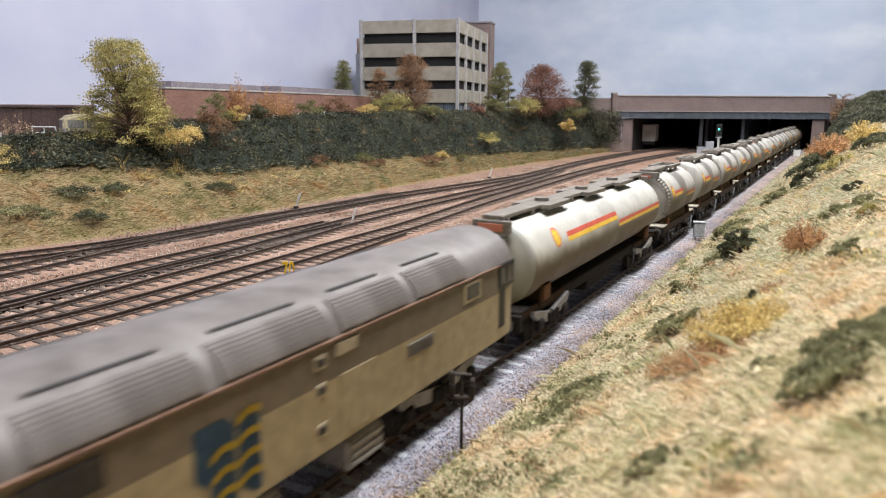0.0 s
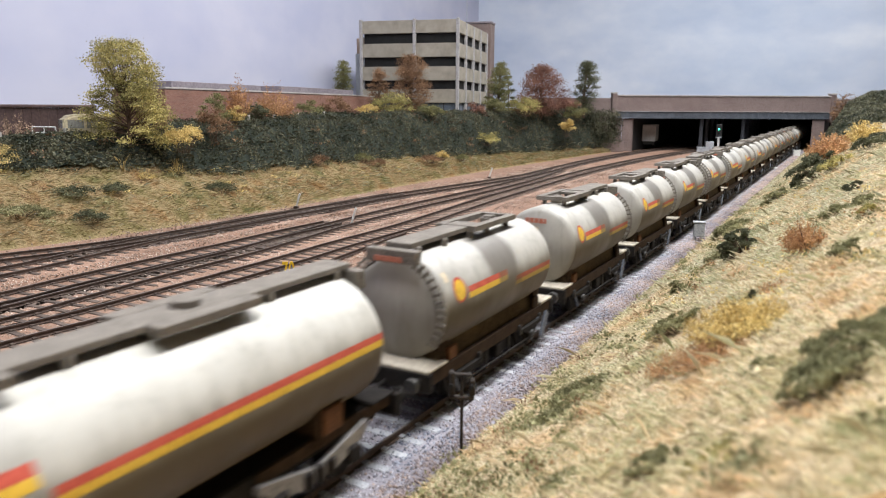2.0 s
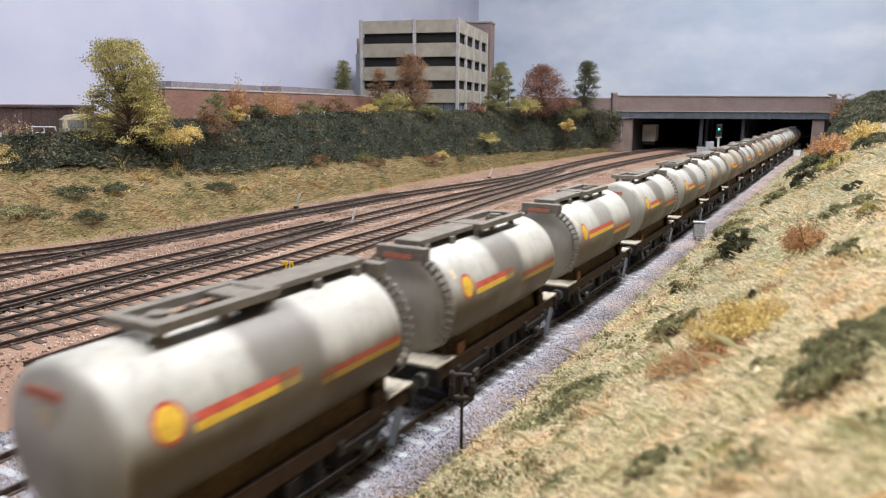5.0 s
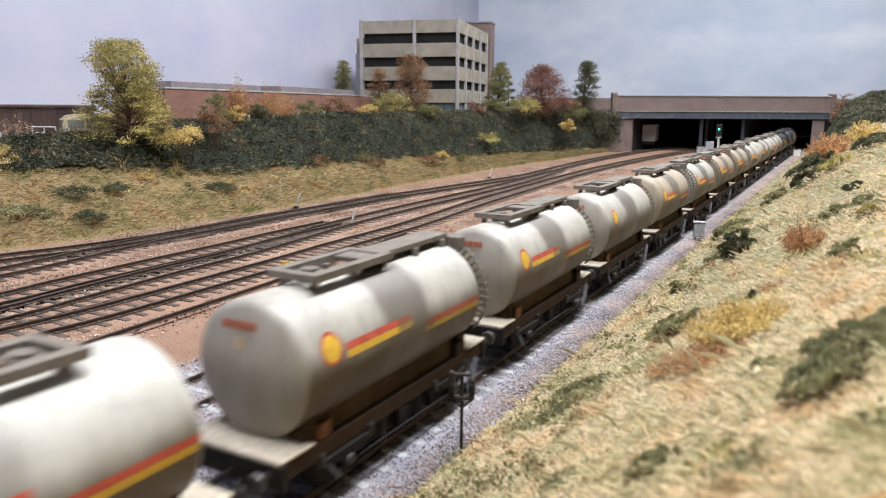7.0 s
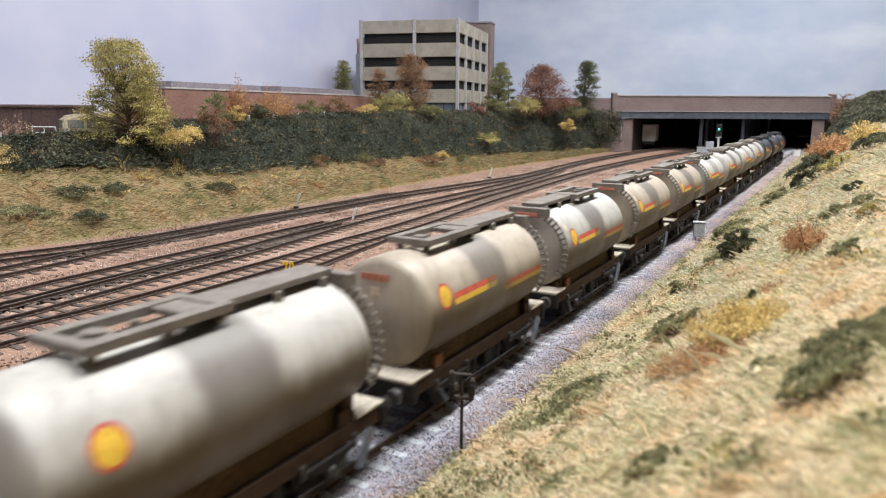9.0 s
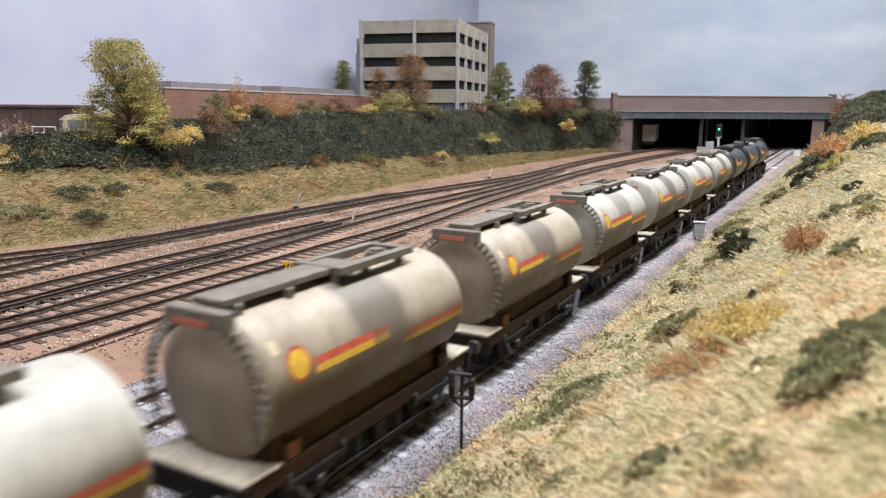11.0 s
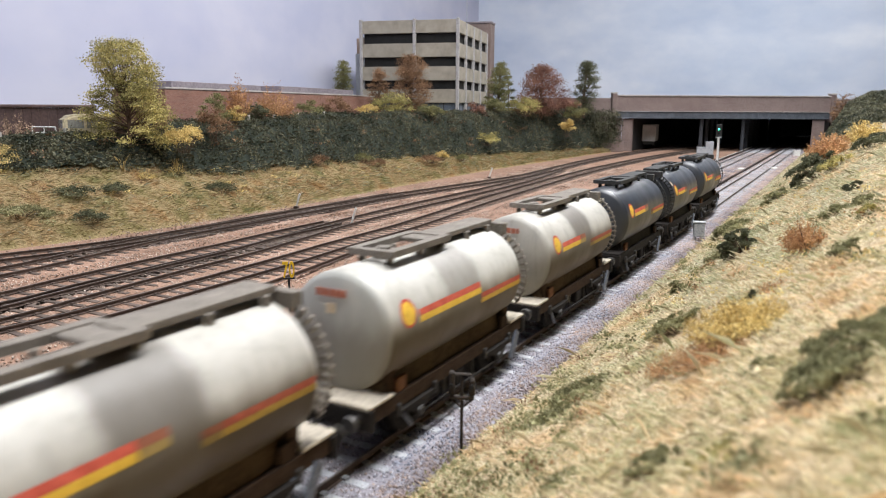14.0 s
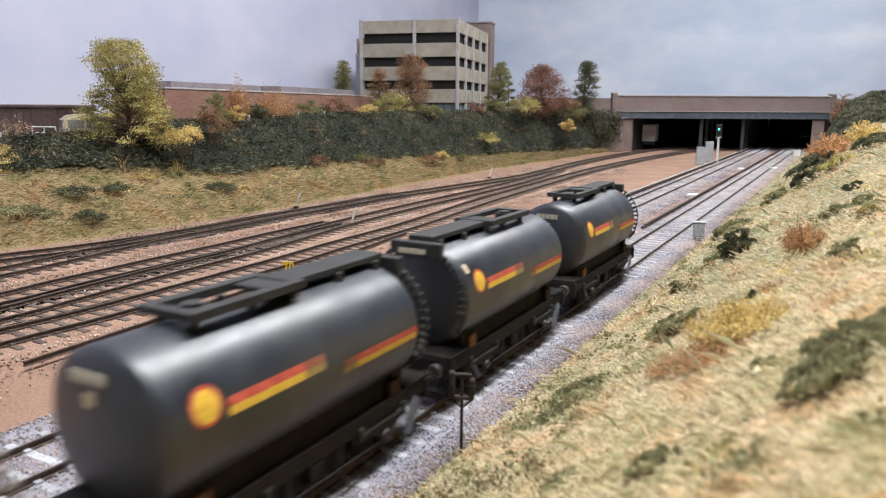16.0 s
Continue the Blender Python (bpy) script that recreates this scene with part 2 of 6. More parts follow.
STONES_BROWN = island("brown_ballast_stones", [(0.0, (0.10, 0.065, 0.05)), (0.4, (0.285, 0.175, 0.12)), (0.8, (0.43, 0.29, 0.205)), (1.0, (0.62, 0.53, 0.46))], 0.9, 0.2, 0)
# near-black green: the shade between ivy leaves, put into a colour
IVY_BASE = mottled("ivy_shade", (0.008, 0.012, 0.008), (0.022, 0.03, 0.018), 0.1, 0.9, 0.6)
IVY = island("dark_ivy_leaves", [(0.0, (0.016, 0.023, 0.014)), (0.5, (0.045, 0.06, 0.036)), (0.85, (0.10, 0.115, 0.066)), (1.0, (0.20, 0.18, 0.11))], 0.6, 0.3, 0.12)
IVY_TWIG = island("brown_ivy_twigs", [(0.0, (0.05, 0.038, 0.026)), (0.6, (0.13, 0.10, 0.065)), (1.0, (0.26, 0.20, 0.13))], 0.8, 0.2, 0)
LEAF_YELLOW_GREEN = island("yellow_green_leaves", [(0.0, (0.10, 0.10, 0.038)), (0.4, (0.29, 0.28, 0.11)), (0.8, (0.56, 0.50, 0.20)), (1.0, (0.68, 0.57, 0.22))], 0.7)
LEAF_GREEN = island("olive_green_leaves", [(0.0, (0.08, 0.085, 0.035)), (0.5, (0.20, 0.20, 0.085)), (1.0, (0.36, 0.34, 0.16))], 0.7)
LEAF_DARK = island("dark_green_leaves", [(0.0, (0.035, 0.042, 0.026)), (0.5, (0.09, 0.10, 0.055)), (1.0, (0.19, 0.19, 0.11))], 0.7)
LEAF_RUST = island("rust_brown_leaves", [(0.0, (0.10, 0.055, 0.032)), (0.5, (0.25, 0.14, 0.08)), (1.0, (0.42, 0.26, 0.15))], 0.7)
LEAF_MAROON = island("dull_red_leaves", [(0.0, (0.11, 0.05, 0.04)), (0.5, (0.25, 0.12, 0.09)), (1.0, (0.38, 0.21, 0.15))], 0.7)
LEAF_ORANGE = island("orange_leaves", [(0.0, (0.28, 0.12, 0.05)), (0.5, (0.50, 0.25, 0.11)), (1.0, (0.70, 0.44, 0.22))], 0.7)
LEAF_GOLD = island("golden_leaves", [(0.0, (0.46, 0.29, 0.08)), (0.5, (0.74, 0.52, 0.17)), (1.0, (0.88, 0.72, 0.34))], 0.7)
LEAF_MOSS = island("moss_green_foam", [(0.0, (0.10, 0.10, 0.045)), (0.5, (0.235, 0.23, 0.11)), (1.0, (0.42, 0.40, 0.22))], 0.8)
DRY_STALK = mottled("golden_dead_stalk", (0.50, 0.36, 0.13), (0.72, 0.56, 0.26), 0.3, 0.8, 0)
LEAF_DEAD = island("pinkish_dead_twigs", [(0.0, (0.20, 0.12, 0.08)), (0.5, (0.42, 0.28, 0.19)), (1.0, (0.66, 0.49, 0.36))], 0.8)


# ---- the layout: backdrop, room, ground ----
def slab(name, a, b, z0, z1, thick, mat, label="", category="", kind="structure"):
    """An upright wall from a to b, thickened away to its left."""
    a, b = Vector((*a, 0)), Vector((*b, 0))
    d = (b - a).normalized()
    n = Vector((-d.y, d.x, 0)) * thick
    bm = bmesh.new()
    lo = [bm.verts.new(p + Vector((0, 0, z0))) for p in (a, b, b + n, a + n)]
    hi = [bm.verts.new(p + Vector((0, 0, z1))) for p in (a, b, b + n, a + n)]
    bm.faces.new(lo[::-1])
    bm.faces.new(hi)
    for i in range(4):
        bm.faces.new((lo[i], lo[(i + 1) % 4], hi[(i + 1) % 4], hi[i]))
    bmesh.ops.recalc_face_normals(bm, faces=bm.faces[:])
    return tagged(part(name, bm, mat), label, category, kind=kind)


CORNER = (106, 2340)
slab("backdrop", (-720, -320), CORNER, -40, 900, 8, SKY, "backdrop board painted as a pale cloudy sky", "backdrop")
def along(k):
    return (CORNER[0] + 1434 * k, CORNER[1] - 402 * k)


# the end board has an opening, hidden by the bridge, through which the lines leave
for k0, k1, low in ((0.0, 0.575, -40), (0.575, 0.66, 64), (0.66, 1.0, -40)):
    slab("backdrop", along(k0), along(k1), low, 900, 8, SKY_END_LIT, "backdrop board painted as a pale cloudy sky", "backdrop")

room = bmesh.new()
box(room, -2700, 2800, -2700, 3300, -1080, -1060)
tagged(part("floor", room, ROOM_WALL), "plain floor of the room below the layout", "floor", kind="structure")
room = bmesh.new()
box(room, -2700, 2800, -2700, 3300, 1660, 1680)
tagged(part("ceiling", room, ROOM_WALL), "plain pale ceiling of the room", "ceiling", kind="structure")
for i, (a, b) in enumerate((((-2700, 3300), (-2700, -2700)), ((-2700, -2700), (2800, -2700)), ((2800, -2700), (2800, 3300)), ((2800, 3300), (-2700, 3300)))):
    slab("wall_" + "west south east north".split()[i], b, a, -1060, 1660, 20, ROOM_WALL, "plain cream wall of the room", "wall")

FOOT = [(-420, 250, 40, 80, 47, 55), (-330, 420, 42, 80, 47, 57), (-286, 470, 42, 78, 43, 58), (-244, 520, 42, 72, 40, 59), (-208, 575, 36, 66, 36, 62),
        (-150, 675, 30, 54, 24, 69), (-56, 862, 26, 48, 25, 74), (73, 1108, 24, 42, 15, 75), (196, 1310, 20, 36, 8, 77), (285, 1460, 14, 26, 6, 79), (372, 1594, 6, 12, 3, 83), (400, 1640, 6, 12, 3, 83)]
FOOT_LINE = smooth_path([f[:2] for f in FOOT], 8.0)


def foot_values(p):
    """Interpolated bank shape at a point of the foot line."""
    best = None
    for a, b in zip(FOOT, FOOT[1:]):
        va, vb = Vector((a[0], a[1], 0)), Vector((b[0], b[1], 0))
        k = max(0, min(1, (p - va).dot(vb - va) / (vb - va).length_squared))
        e = (p - va.lerp(vb, k)).length
        if best is None or e < best[0]:
            best = (e, [a[i] + (b[i] - a[i]) * k for i in range(2, 6)])
    return best[1]


def lumps(x, y, size, amount):
    return amount * noise.noise((x / size, y / size, 3.1)) + 0.5 * amount * noise.noise((x / size * 2.7, y / size * 2.7, 7.7))


def left_profile(p):
    g, w, zg, zt = foot_values(p)
    return [(-6, -4.5), (0, -3.5), (g * 0.35, zg * 0.24), (g, zg * 0.55), (w, zg), (w + 12, zg + (zt - zg) * 0.45), (w + 24, zg + (zt - zg) * 0.8), (w + 40, zt - 1), (w + 70, zt), (w + 130, zt), (w + 240, zt)]


LEFT_ROWS = []
for i, p in enumerate(FOOT_LINE):
    d = (FOOT_LINE[min(i + 3, len(FOOT_LINE) - 1)] - FOOT_LINE[max(i - 3, 0)]).normalized()
    n = Vector((-d.y, d.x, 0))
    row = []
    for w, z in left_profile(p):
        q = p + n * w
        row.append(Vector((q.x, q.y, z + (lumps(q.x, q.y, 22, 2.2) if z > -3 else 0))))
    LEFT_ROWS.append(row)


def left_point(u, v):
    """A point of the left bank: u along 0..1, v across in profile steps."""
    a = u * (len(LEFT_ROWS) - 1)
    i, j = min(int(a), len(LEFT_ROWS) - 2), min(int(v), len(LEFT_ROWS[0]) - 2)
    fa, fb = a - i, v - j
    return LEFT_ROWS[i][j].lerp(LEFT_ROWS[i + 1][j], fa).lerp(LEFT_ROWS[i][j + 1].lerp(LEFT_ROWS[i + 1][j + 1], fa), fb)


def sheet(rows):
    bm = bmesh.new()
    vs = [[bm.verts.new(p) for p in r] for r in rows]
    for a, b in zip(vs, vs[1:]):
        for i in range(len(a) - 1):
            bm.faces.new((a[i], b[i], b[i + 1], a[i + 1])).smooth = True
    bmesh.ops.recalc_face_normals(bm, faces=bm.faces[:])
    return bm


tagged(part("ground", sheet(LEFT_ROWS), GRASS_SOIL), "cutting side of dry straw-coloured grass", "embankment", kind="structure")

bm = bmesh.new()
box(bm, -760, 1560, -320, 2330, -40, -4.2)
tagged(part("ground", bm, EARTH), "flat trackbed of reddish brown ballast and earth", "ground", kind="structure")

RIGHT = [(-86, -4.6), (-80, -1), (-70, 4), (-55, 12), (-35, 27), (-15, 42), (5, 55), (25, 64), (60, 70), (120, 72), (260, 72), (500, 72)]


def right_z(lat):
    for (a, za), (b, zb) in zip(RIGHT, RIGHT[1:]):
        if lat <= b:
            return za + (zb - za) * (lat - a) / (b - a)
    return 72


def right_point(s, lat):
    p = line(lat, s)
    return Vector((p.x, p.y, right_z(lat) + (lumps(p.x, p.y, 25, 2.6) + lumps(p.x, p.y, 9, 2.0) if lat > -80 else 0)))


lats = [-86, -83, -80, -75, -70, -62, -55, -48, -41, -35, -28, -21, -15, -8, -2, 5, 12, 20, 28, 40, 60, 90, 120, 180, 260, 500]
tagged(part("ground", sheet([[right_point(-220 + 9 * i, b) for b in lats] for i in range(225)]), RIGHT_SOIL), "cutting side of pale dry grass beside the line", "embankment", kind="structure")


# ---- tracks ----
GAUGE = 18.2
RAIL_PROFILE = [(-0.9, -2.1), (0.9, -2.1), (0.9, -1.9), (0.2, -1.75), (0.2, -0.7), (0.42, -0.58), (0.42, -0.05), (0.34, 0), (-0.34, 0), (-0.42, -0.05), (-0.42, -0.58), (-0.2, -0.7), (-0.2, -1.75), (-0.9, -1.9)]


def offset_path(path, w):
    out = []
    for i, p in enumerate(path):
        d = (path[min(i + 1, len(path) - 1)] - path[max(i - 1, 0)]).normalized()
        out.append(p + Vector((d.y, -d.x, 0)) * w)
    return out


def sleeper_mesh(wood):
    bm = bmesh.new()
    box(bm, -17, 17, -1.5, 1.5, -4.6, -2.1)
    bmesh.ops.bevel(bm, geom=bm.edges[:], offset=0.25, segments=1, affect="EDGES")
    for s in (-1, 1):
        box(bm, s * GAUGE / 2 - 1.9, s * GAUGE / 2 + 1.9, -0.9, 0.9, -2.15, -1.5)
    return mesh("sleeper", bm, SLEEPER_WOOD if wood else SLEEPER_GREY)


SLEEPERS = {True: sleeper_mesh(True), False: sleeper_mesh(False)}


def rail(path, w, parent):
    p = offset_path(path, w)
    ob = part("rail", sweep(p, RAIL_PROFILE), RAIL, parent)
    part("rail_head", sweep(p, [(-0.3, -0.02), (0.3, -0.02), (0.3, 0.04), (-0.3, 0.04)]), RAIL_TOP, ob, "worn bright running surface")
    return ob


def track(points, wood, label, pitch=8.9, straight=False):
    root = thing("track", label, "railway track", kind="structure")
    fine = smooth_path(points, 10.0)
    for w in (-GAUGE / 2, GAUGE / 2):
        rail(fine, w, root)
    ties = smooth_path(points, pitch)
    for i, p in enumerate(ties):
        d = ties[min(i + 1, len(ties) - 1)] - ties[max(i - 1, 0)]
        s = part("sleeper", SLEEPERS[wood], None, root)
        s.matrix_basis = at(p.x, p.y, p.z, math.degrees(math.atan2(d.y, d.x)) - 90 + random.uniform(-1.2, 1.2))
    return root


def xy(lat, s):
    p = line(lat, s)
    return (p.x, p.y)


track([xy(MAIN, s) for s in (-150, 400, 1000, 1900)], False, "main line track on pale concrete sleepers in grey ballast")
track([xy(SECOND, s) for s in (-100, 400, 1000, 1900)], False, "second main line track on concrete sleepers")
L3 = [(-215, 205), (-174, 275), (-147, 318), (-94, 420), (-68, 475), (-30, 548), (4, 626), (53, 738), (215, 1068), (389, 1365), (552, 1600), (720, 1840)]
L2 = [(-246, 215), (-193, 307), (-181.5, 332.5), (-168, 362), (-152, 397), (-127, 446), (-106, 496), (-80, 561), (-42, 640), (2, 722), (54, 818), (110, 933), (166, 1075)]
L2_BRANCH = [(-262, 240), (-208.5, 332), (-196, 360), (-180.5, 390), (-162.5, 424.5), (-140, 466), (-113, 520), (-82, 574)]
L1 = [(-300, 290), (-244, 384), (-229, 416), (-214, 456), (-195, 500), (-171, 547), (-139, 606), (-101, 663), (-52, 742), (0, 815), (60, 900), (119, 993), (247, 1257), (405, 1529), (505, 1665), (650, 1860)]
L1_BRANCH = [(-330, 360), (-262, 428), (-237, 451), (-213, 479), (-188, 514), (-160, 559), (-129, 615), (-92, 684), (-48, 760)]
track(L3, True, "siding track on dark weathered wooden sleepers")
track(L2, True, "siding track on dark weathered wooden sleepers")
track(L1, True, "siding track on dark weathered wooden sleepers")
track(L2_BRANCH, True, "turnout leg on dark weathered wooden sleepers", 9.4)
track(L1_BRANCH, True, "turnout leg on dark weathered wooden sleepers", 9.4)
for q in (L3, L2, L1, L2_BRANCH, L1_BRANCH):
    tagged(part("ballast_bed", sweep(smooth_path(q, 12.0), [(-27, -4.4), (-20, -2.6), (20, -2.6), (27, -4.4)]), EARTH), "low bed of reddish brown ballast", "ballast", kind="structure")
BED = [(-30, -4.3), (-23, -2.4), (23, -2.4), (29, -4.3)]
for lat in (MAIN, SECOND):
    tagged(part("ballast_bed", sweep([line(lat, s) for s in (-180, 500, 1200, 1900)], BED), GREY_BED), "bed of fine grey ballast under the track", "ballast", kind="structure")


# off the scene the lines run on over plain boards
def staging(s0, s1):
    for lat in (MAIN, SECOND):
        root = thing("track", "plain staging track beyond the scene", "railway track", kind="structure")
        path = [line(lat, s) for s in np.linspace(s0, s1, 30)]
        for w in (-GAUGE / 2, GAUGE / 2):
            part("rail", sweep(offset_path(path, w), RAIL_PROFILE), RAIL, root)
        bm = bmesh.new()
        for s in np.arange(s0 + 5, s1 - 5, 9.0):
            q = line(lat, s)
            box(bm, -17, 17, -1.5, 1.5, -4.2, -2.1, Matrix.Translation(q) @ pose(0, 0, 0, 0, 0, -AZ))
        tagged(part("sleeper", bm, SLEEPER_WOOD, root), kind="stuff")
    bm = sweep([line(-140, s) for s in (s0, s1)], [(-110, -40), (110, -40), (110, -4.25), (-110, -4.25)])
    tagged(part("baseboard", bm, EARTH), "plain baseboard of the staging tracks", "baseboard", kind="structure")


staging(-2560, -152)
staging(1902, 2760)


# ---- road bridge ----
def bridge():
    root = thing("road_bridge", "wide brown brick road bridge with steel girders over the tracks", "bridge")
    y = 1600

    def b(name, x0, x1, y0, y1, z0, z1, mat, r=0.6, label=""):
        bm = soft_box(x0, x1, y0, y1, z0, z1, r)
        if y1 - y0 > 100 or name in ("pier", "abutment", "light_block_end"):
            for v in bm.verts:
                v.co.x += (v.co.y - y) * math.tan(radians(AZ))
        return part(name, bm, mat, root, label)
    b("parapet", 366, 836, y, y + 12, 82, 113, BROWN_BRICK)
    b("coping", 362, 840, y - 2, y + 14, 113.2, 116, COPING)
    b("girder", 372, 832, y - 2, y + 4, 68, 80.5, GIRDER)
    b("girder_flange", 372, 832, y - 4, y + 5, 66.4, 67.8, GIRDER)
    b("string_course", 364, 838, y - 5, y + 11, 80.7, 82, COPING, 0.3)
    for k in range(23):
        b("stiffener", 378 + k * 20, 379.4 + k * 20, y - 3.6, y - 2.1, 68, 80.4, GIRDER, 0.1)
    # deck coloured near black for the shade beneath it
    b("deck", 366, 836, y + 12.2, y + 500, 70, 78, DARK)
    b("wing_wall", 352, 386, y + 2.5, y + 11, -4, 79, BROWN_BRICK)
    # added black cover over the exit lines, keeping room light out of the opening
    for x in (640, 790):
        b("light_block_wall", x, x + 4, y + 337, y + 960, -4.2, 61.8, DARK)
    b("light_block_roof", 640, 794, y + 337, y + 960, 62, 63.6, DARK)
    b("light_block_end", 644.2, 789.8, y + 955, y + 959, -4.1, 61.8, DARK)
    for x in (362, 832):
        b("pilaster", x, x + 10, y - 5, y + 13, 60, 118, BROWN_BRICK)
        b("pilaster_cap", x - 1, x + 11, y - 6, y + 14, 118.2, 121, COPING)
    b("wing_wall", 190, 361, y + 2, y + 12, 40, 109, BROWN_BRICK)
    b("wing_wall", 843, 1060, y + 2, y + 12, 40, 109, BROWN_BRICK)
    for x0, x1 in ((385, 408), (797, 824)):
        b("abutment", x0, x1, y + 1, y + 9, -4, 65.5, BROWN_BRICK)
        # inner faces painted near black: shade below the deck, held in the colour
        b("shaded_lining", x0, x1, y + 9.2, y + 330, -4, 65.5, DARK, 0.6, "near-black lining of the underbridge, its shade put into the colour")
    b("wing_wall", 330, 384.5, y - 30, y - 20, -4, 18, BROWN_BRICK)
    for px, w in ((556, 7), (647, 7)):
        for k in range(5):
            b("pier", px - w / 2, px + w / 2, y + 8 + k * 62, y + 15 + k * 62, -4.2, 69.8, PIER_BLACK, 0.4)
    # closes the far side; the interior's darkness is painted on it
    for x0, x1, z0 in ((540, 828, -4.2), (828, 974, 66), (974, 1100, -4.2)):
        b("shade_back_wall", x0, x1, y + 331, y + 336, z0, 80, DARK)
    return root


bridge()

tagged(part("spare_rail", sweep(smooth_path([(-148, 245), (-124.8, 293), (-85, 377), (-54, 455), (-26, 521)], 10.0), RAIL_PROFILE), RAIL), "spare rusty rail lying in the ballast", "rail")

# ---- buildings on the bank ----
def car_park():
    turn = -14.5
    root = thing("car_park", "multi-storey concrete car park with dark open decks", "building", at(24, 1250, 0, turn))
    w, d, base, top = 174, 246, 74, 231
    bands = [(95.5, 118), (132.5, 155.5), (171, 193.5), (210, 231)]
    # solid near-black block paints the shade inside the open decks
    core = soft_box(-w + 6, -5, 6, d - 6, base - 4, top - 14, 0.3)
    part("deck_shade_core", core, DARK, root)
    for lo, hi in bands:
        part("spandrel_panel", soft_box(-w + 4, -76, 0, 5, lo, hi, 0.3), CARPARK, root)
        part("spandrel_panel", soft_box(-75, -3, 0, 5, lo, hi, 0.3), CARPARK, root)
        part("spandrel_panel", soft_box(-5, 0, 5.2, d, lo, hi, 0.3), CARPARK, root)
    for x in (-w, -79, -4):
        part("column", soft_box(x, x + 5, -2, 4, base - 4, top + 2, 0.3), CARPARK_EDGE, root)
    for k in range(1, 5):
        part("column", soft_box(-3, 1.2, k * d / 4 - 7, k * d / 4, base - 4, top - 0.5, 0.3), CARPARK_EDGE, root)
    part("roof", soft_box(-w + 5, -5.2, 5.2, d, 213, 217, 0.3), ROOF_FELT, root)
    part("stair_tower", soft_box(-46, 6, d + 2, d + 42, base, 250, 0.5), BROWN_BRICK, root, "brown brick stair tower")
    part("parapet_cap", soft_box(-47, 7, d + 1, d + 43, 250.2, 254, 0.5), ROOF_FELT, root)
    part("stair_tower", soft_box(-w - 20, -w - 2, 30, 60, base, 180, 0.5), GREY_PAINT, root, "blue-grey stair tower")
    part("lift_head", soft_box(-w - 18, -w - 2, 32, 58, 180.2, 206, 0.5), BUFF_BRICK, root, "buff brick lift housing")
    bm = bmesh.new()
    tube(bm, (-40, d - 10, 216), (-40, d - 10, 300), 0.6, 6)
    part("mast", bm, GREY_PAINT, root)
    part("plant_box", soft_box(-74, -50, 30, 50, 217.2, 234, 0.5), ROOF_FELT, root)
    for k in range(7):
        part("glazing", soft_box(-w + 8 + k * 23.4, -w + 30 + k * 23.4, 4, 5.5, base, 95, 0.2), GLASS_BLUE, root)
    for k in range(4):
        part("glazing", soft_box(-4.6, -3.4, k * d / 4 + 6, k * d / 4 + d / 4 - 8, base, 95, 0.2), GLASS_BLUE, root)
    return root


car_park()


def warehouse():
    root = thing("warehouse", "low red brick industrial building with a flat felt roof", "building", at(-262, 700, 0, -16.2))
    part("wall", soft_box(-4, 0, 0, 520, 55, 104, 0.4), BRICK, root)
    part("wall", soft_box(-60, -4.2, 0, 4, 55, 104, 0.4), BRICK, root)
    part("coping", soft_box(-5, 0.8, -0.8, 520.5, 104.2, 106, 0.3), COPING, root)
    part("roof", soft_box(-60, -4.5, 4.5, 520, 100, 103, 0.3), ROOF_FELT, root)
    part("roof_monitor", soft_box(-50, -14, 30, 200, 103.2, 112.5, 0.5), ROOF_FELT, root)
    part("roof_monitor", soft_box(-50, -14, 250, 480, 103.2, 113.5, 0.5), ROOF_FELT, root)


warehouse()


# ---- planting ----
RNG = np.random.default_rng(5)


def soup_mesh(name, pts, faces, mat):
    """Very many loose pieces: pts (n, k, 3) in millimetres, faces (m, c) of one piece."""
    pts = np.asarray(pts, dtype=np.float64)
    n, k, _ = pts.shape
    faces = np.asarray(faces)
    idx = (faces[None] + (np.arange(n) * k)[:, None, None]).reshape(-1, faces.shape[1])
    d = bpy.data.meshes.new(name)
    d.vertices.add(n * k)
    d.vertices.foreach_set("co", (pts * U).ravel())
    d.loops.add(idx.size)
    d.loops.foreach_set("vertex_index", idx.ravel().astype(np.int32))
    d.polygons.add(len(idx))
    d.polygons.foreach_set("loop_start", np.arange(0, idx.size, idx.shape[1], dtype=np.int32))
    d.update(calc_edges=True)
    d.materials.append(mat)
    return d


def random_frames(n):
    a = RNG.normal(size=(n, 3))
    a /= np.linalg.norm(a, axis=1, keepdims=True)
    b = np.cross(a, RNG.normal(size=(n, 3)))
    b /= np.linalg.norm(b, axis=1, keepdims=True)
    return a, b


def leaf_points(centres, size):
    """A pointed four-cornered leaf at each centre, each turned its own way."""
    a, b = random_frames(len(centres))
    s = (size * RNG.uniform(0.6, 1.4, len(centres)))[:, None]
    return np.stack([centres - a * s, centres + b * s * 0.55, centres + a * s, centres - b * s * 0.55], 1)


LEAF = [[0, 1, 2, 3]]
STONE = [[0, 2, 4], [2, 1, 4], [1, 3, 4], [3, 0, 4], [2, 0, 5], [1, 2, 5], [3, 1, 5], [0, 3, 5]]


def stone_points(centres, r):
    n = len(centres)
    a, b = random_frames(n)
    c = np.cross(a, b)
    r = np.asarray(r)[:, None] * RNG.uniform(0.6, 1.25, (n, 1))
    f = lambda: RNG.uniform(0.6, 1.2, (n, 1))
    return np.stack([centres + a * r * f(), centres - a * r * f(), centres + b * r * f(), centres - b * r * f(), centres + c * r * f(), centres - c * r * f()], 1)


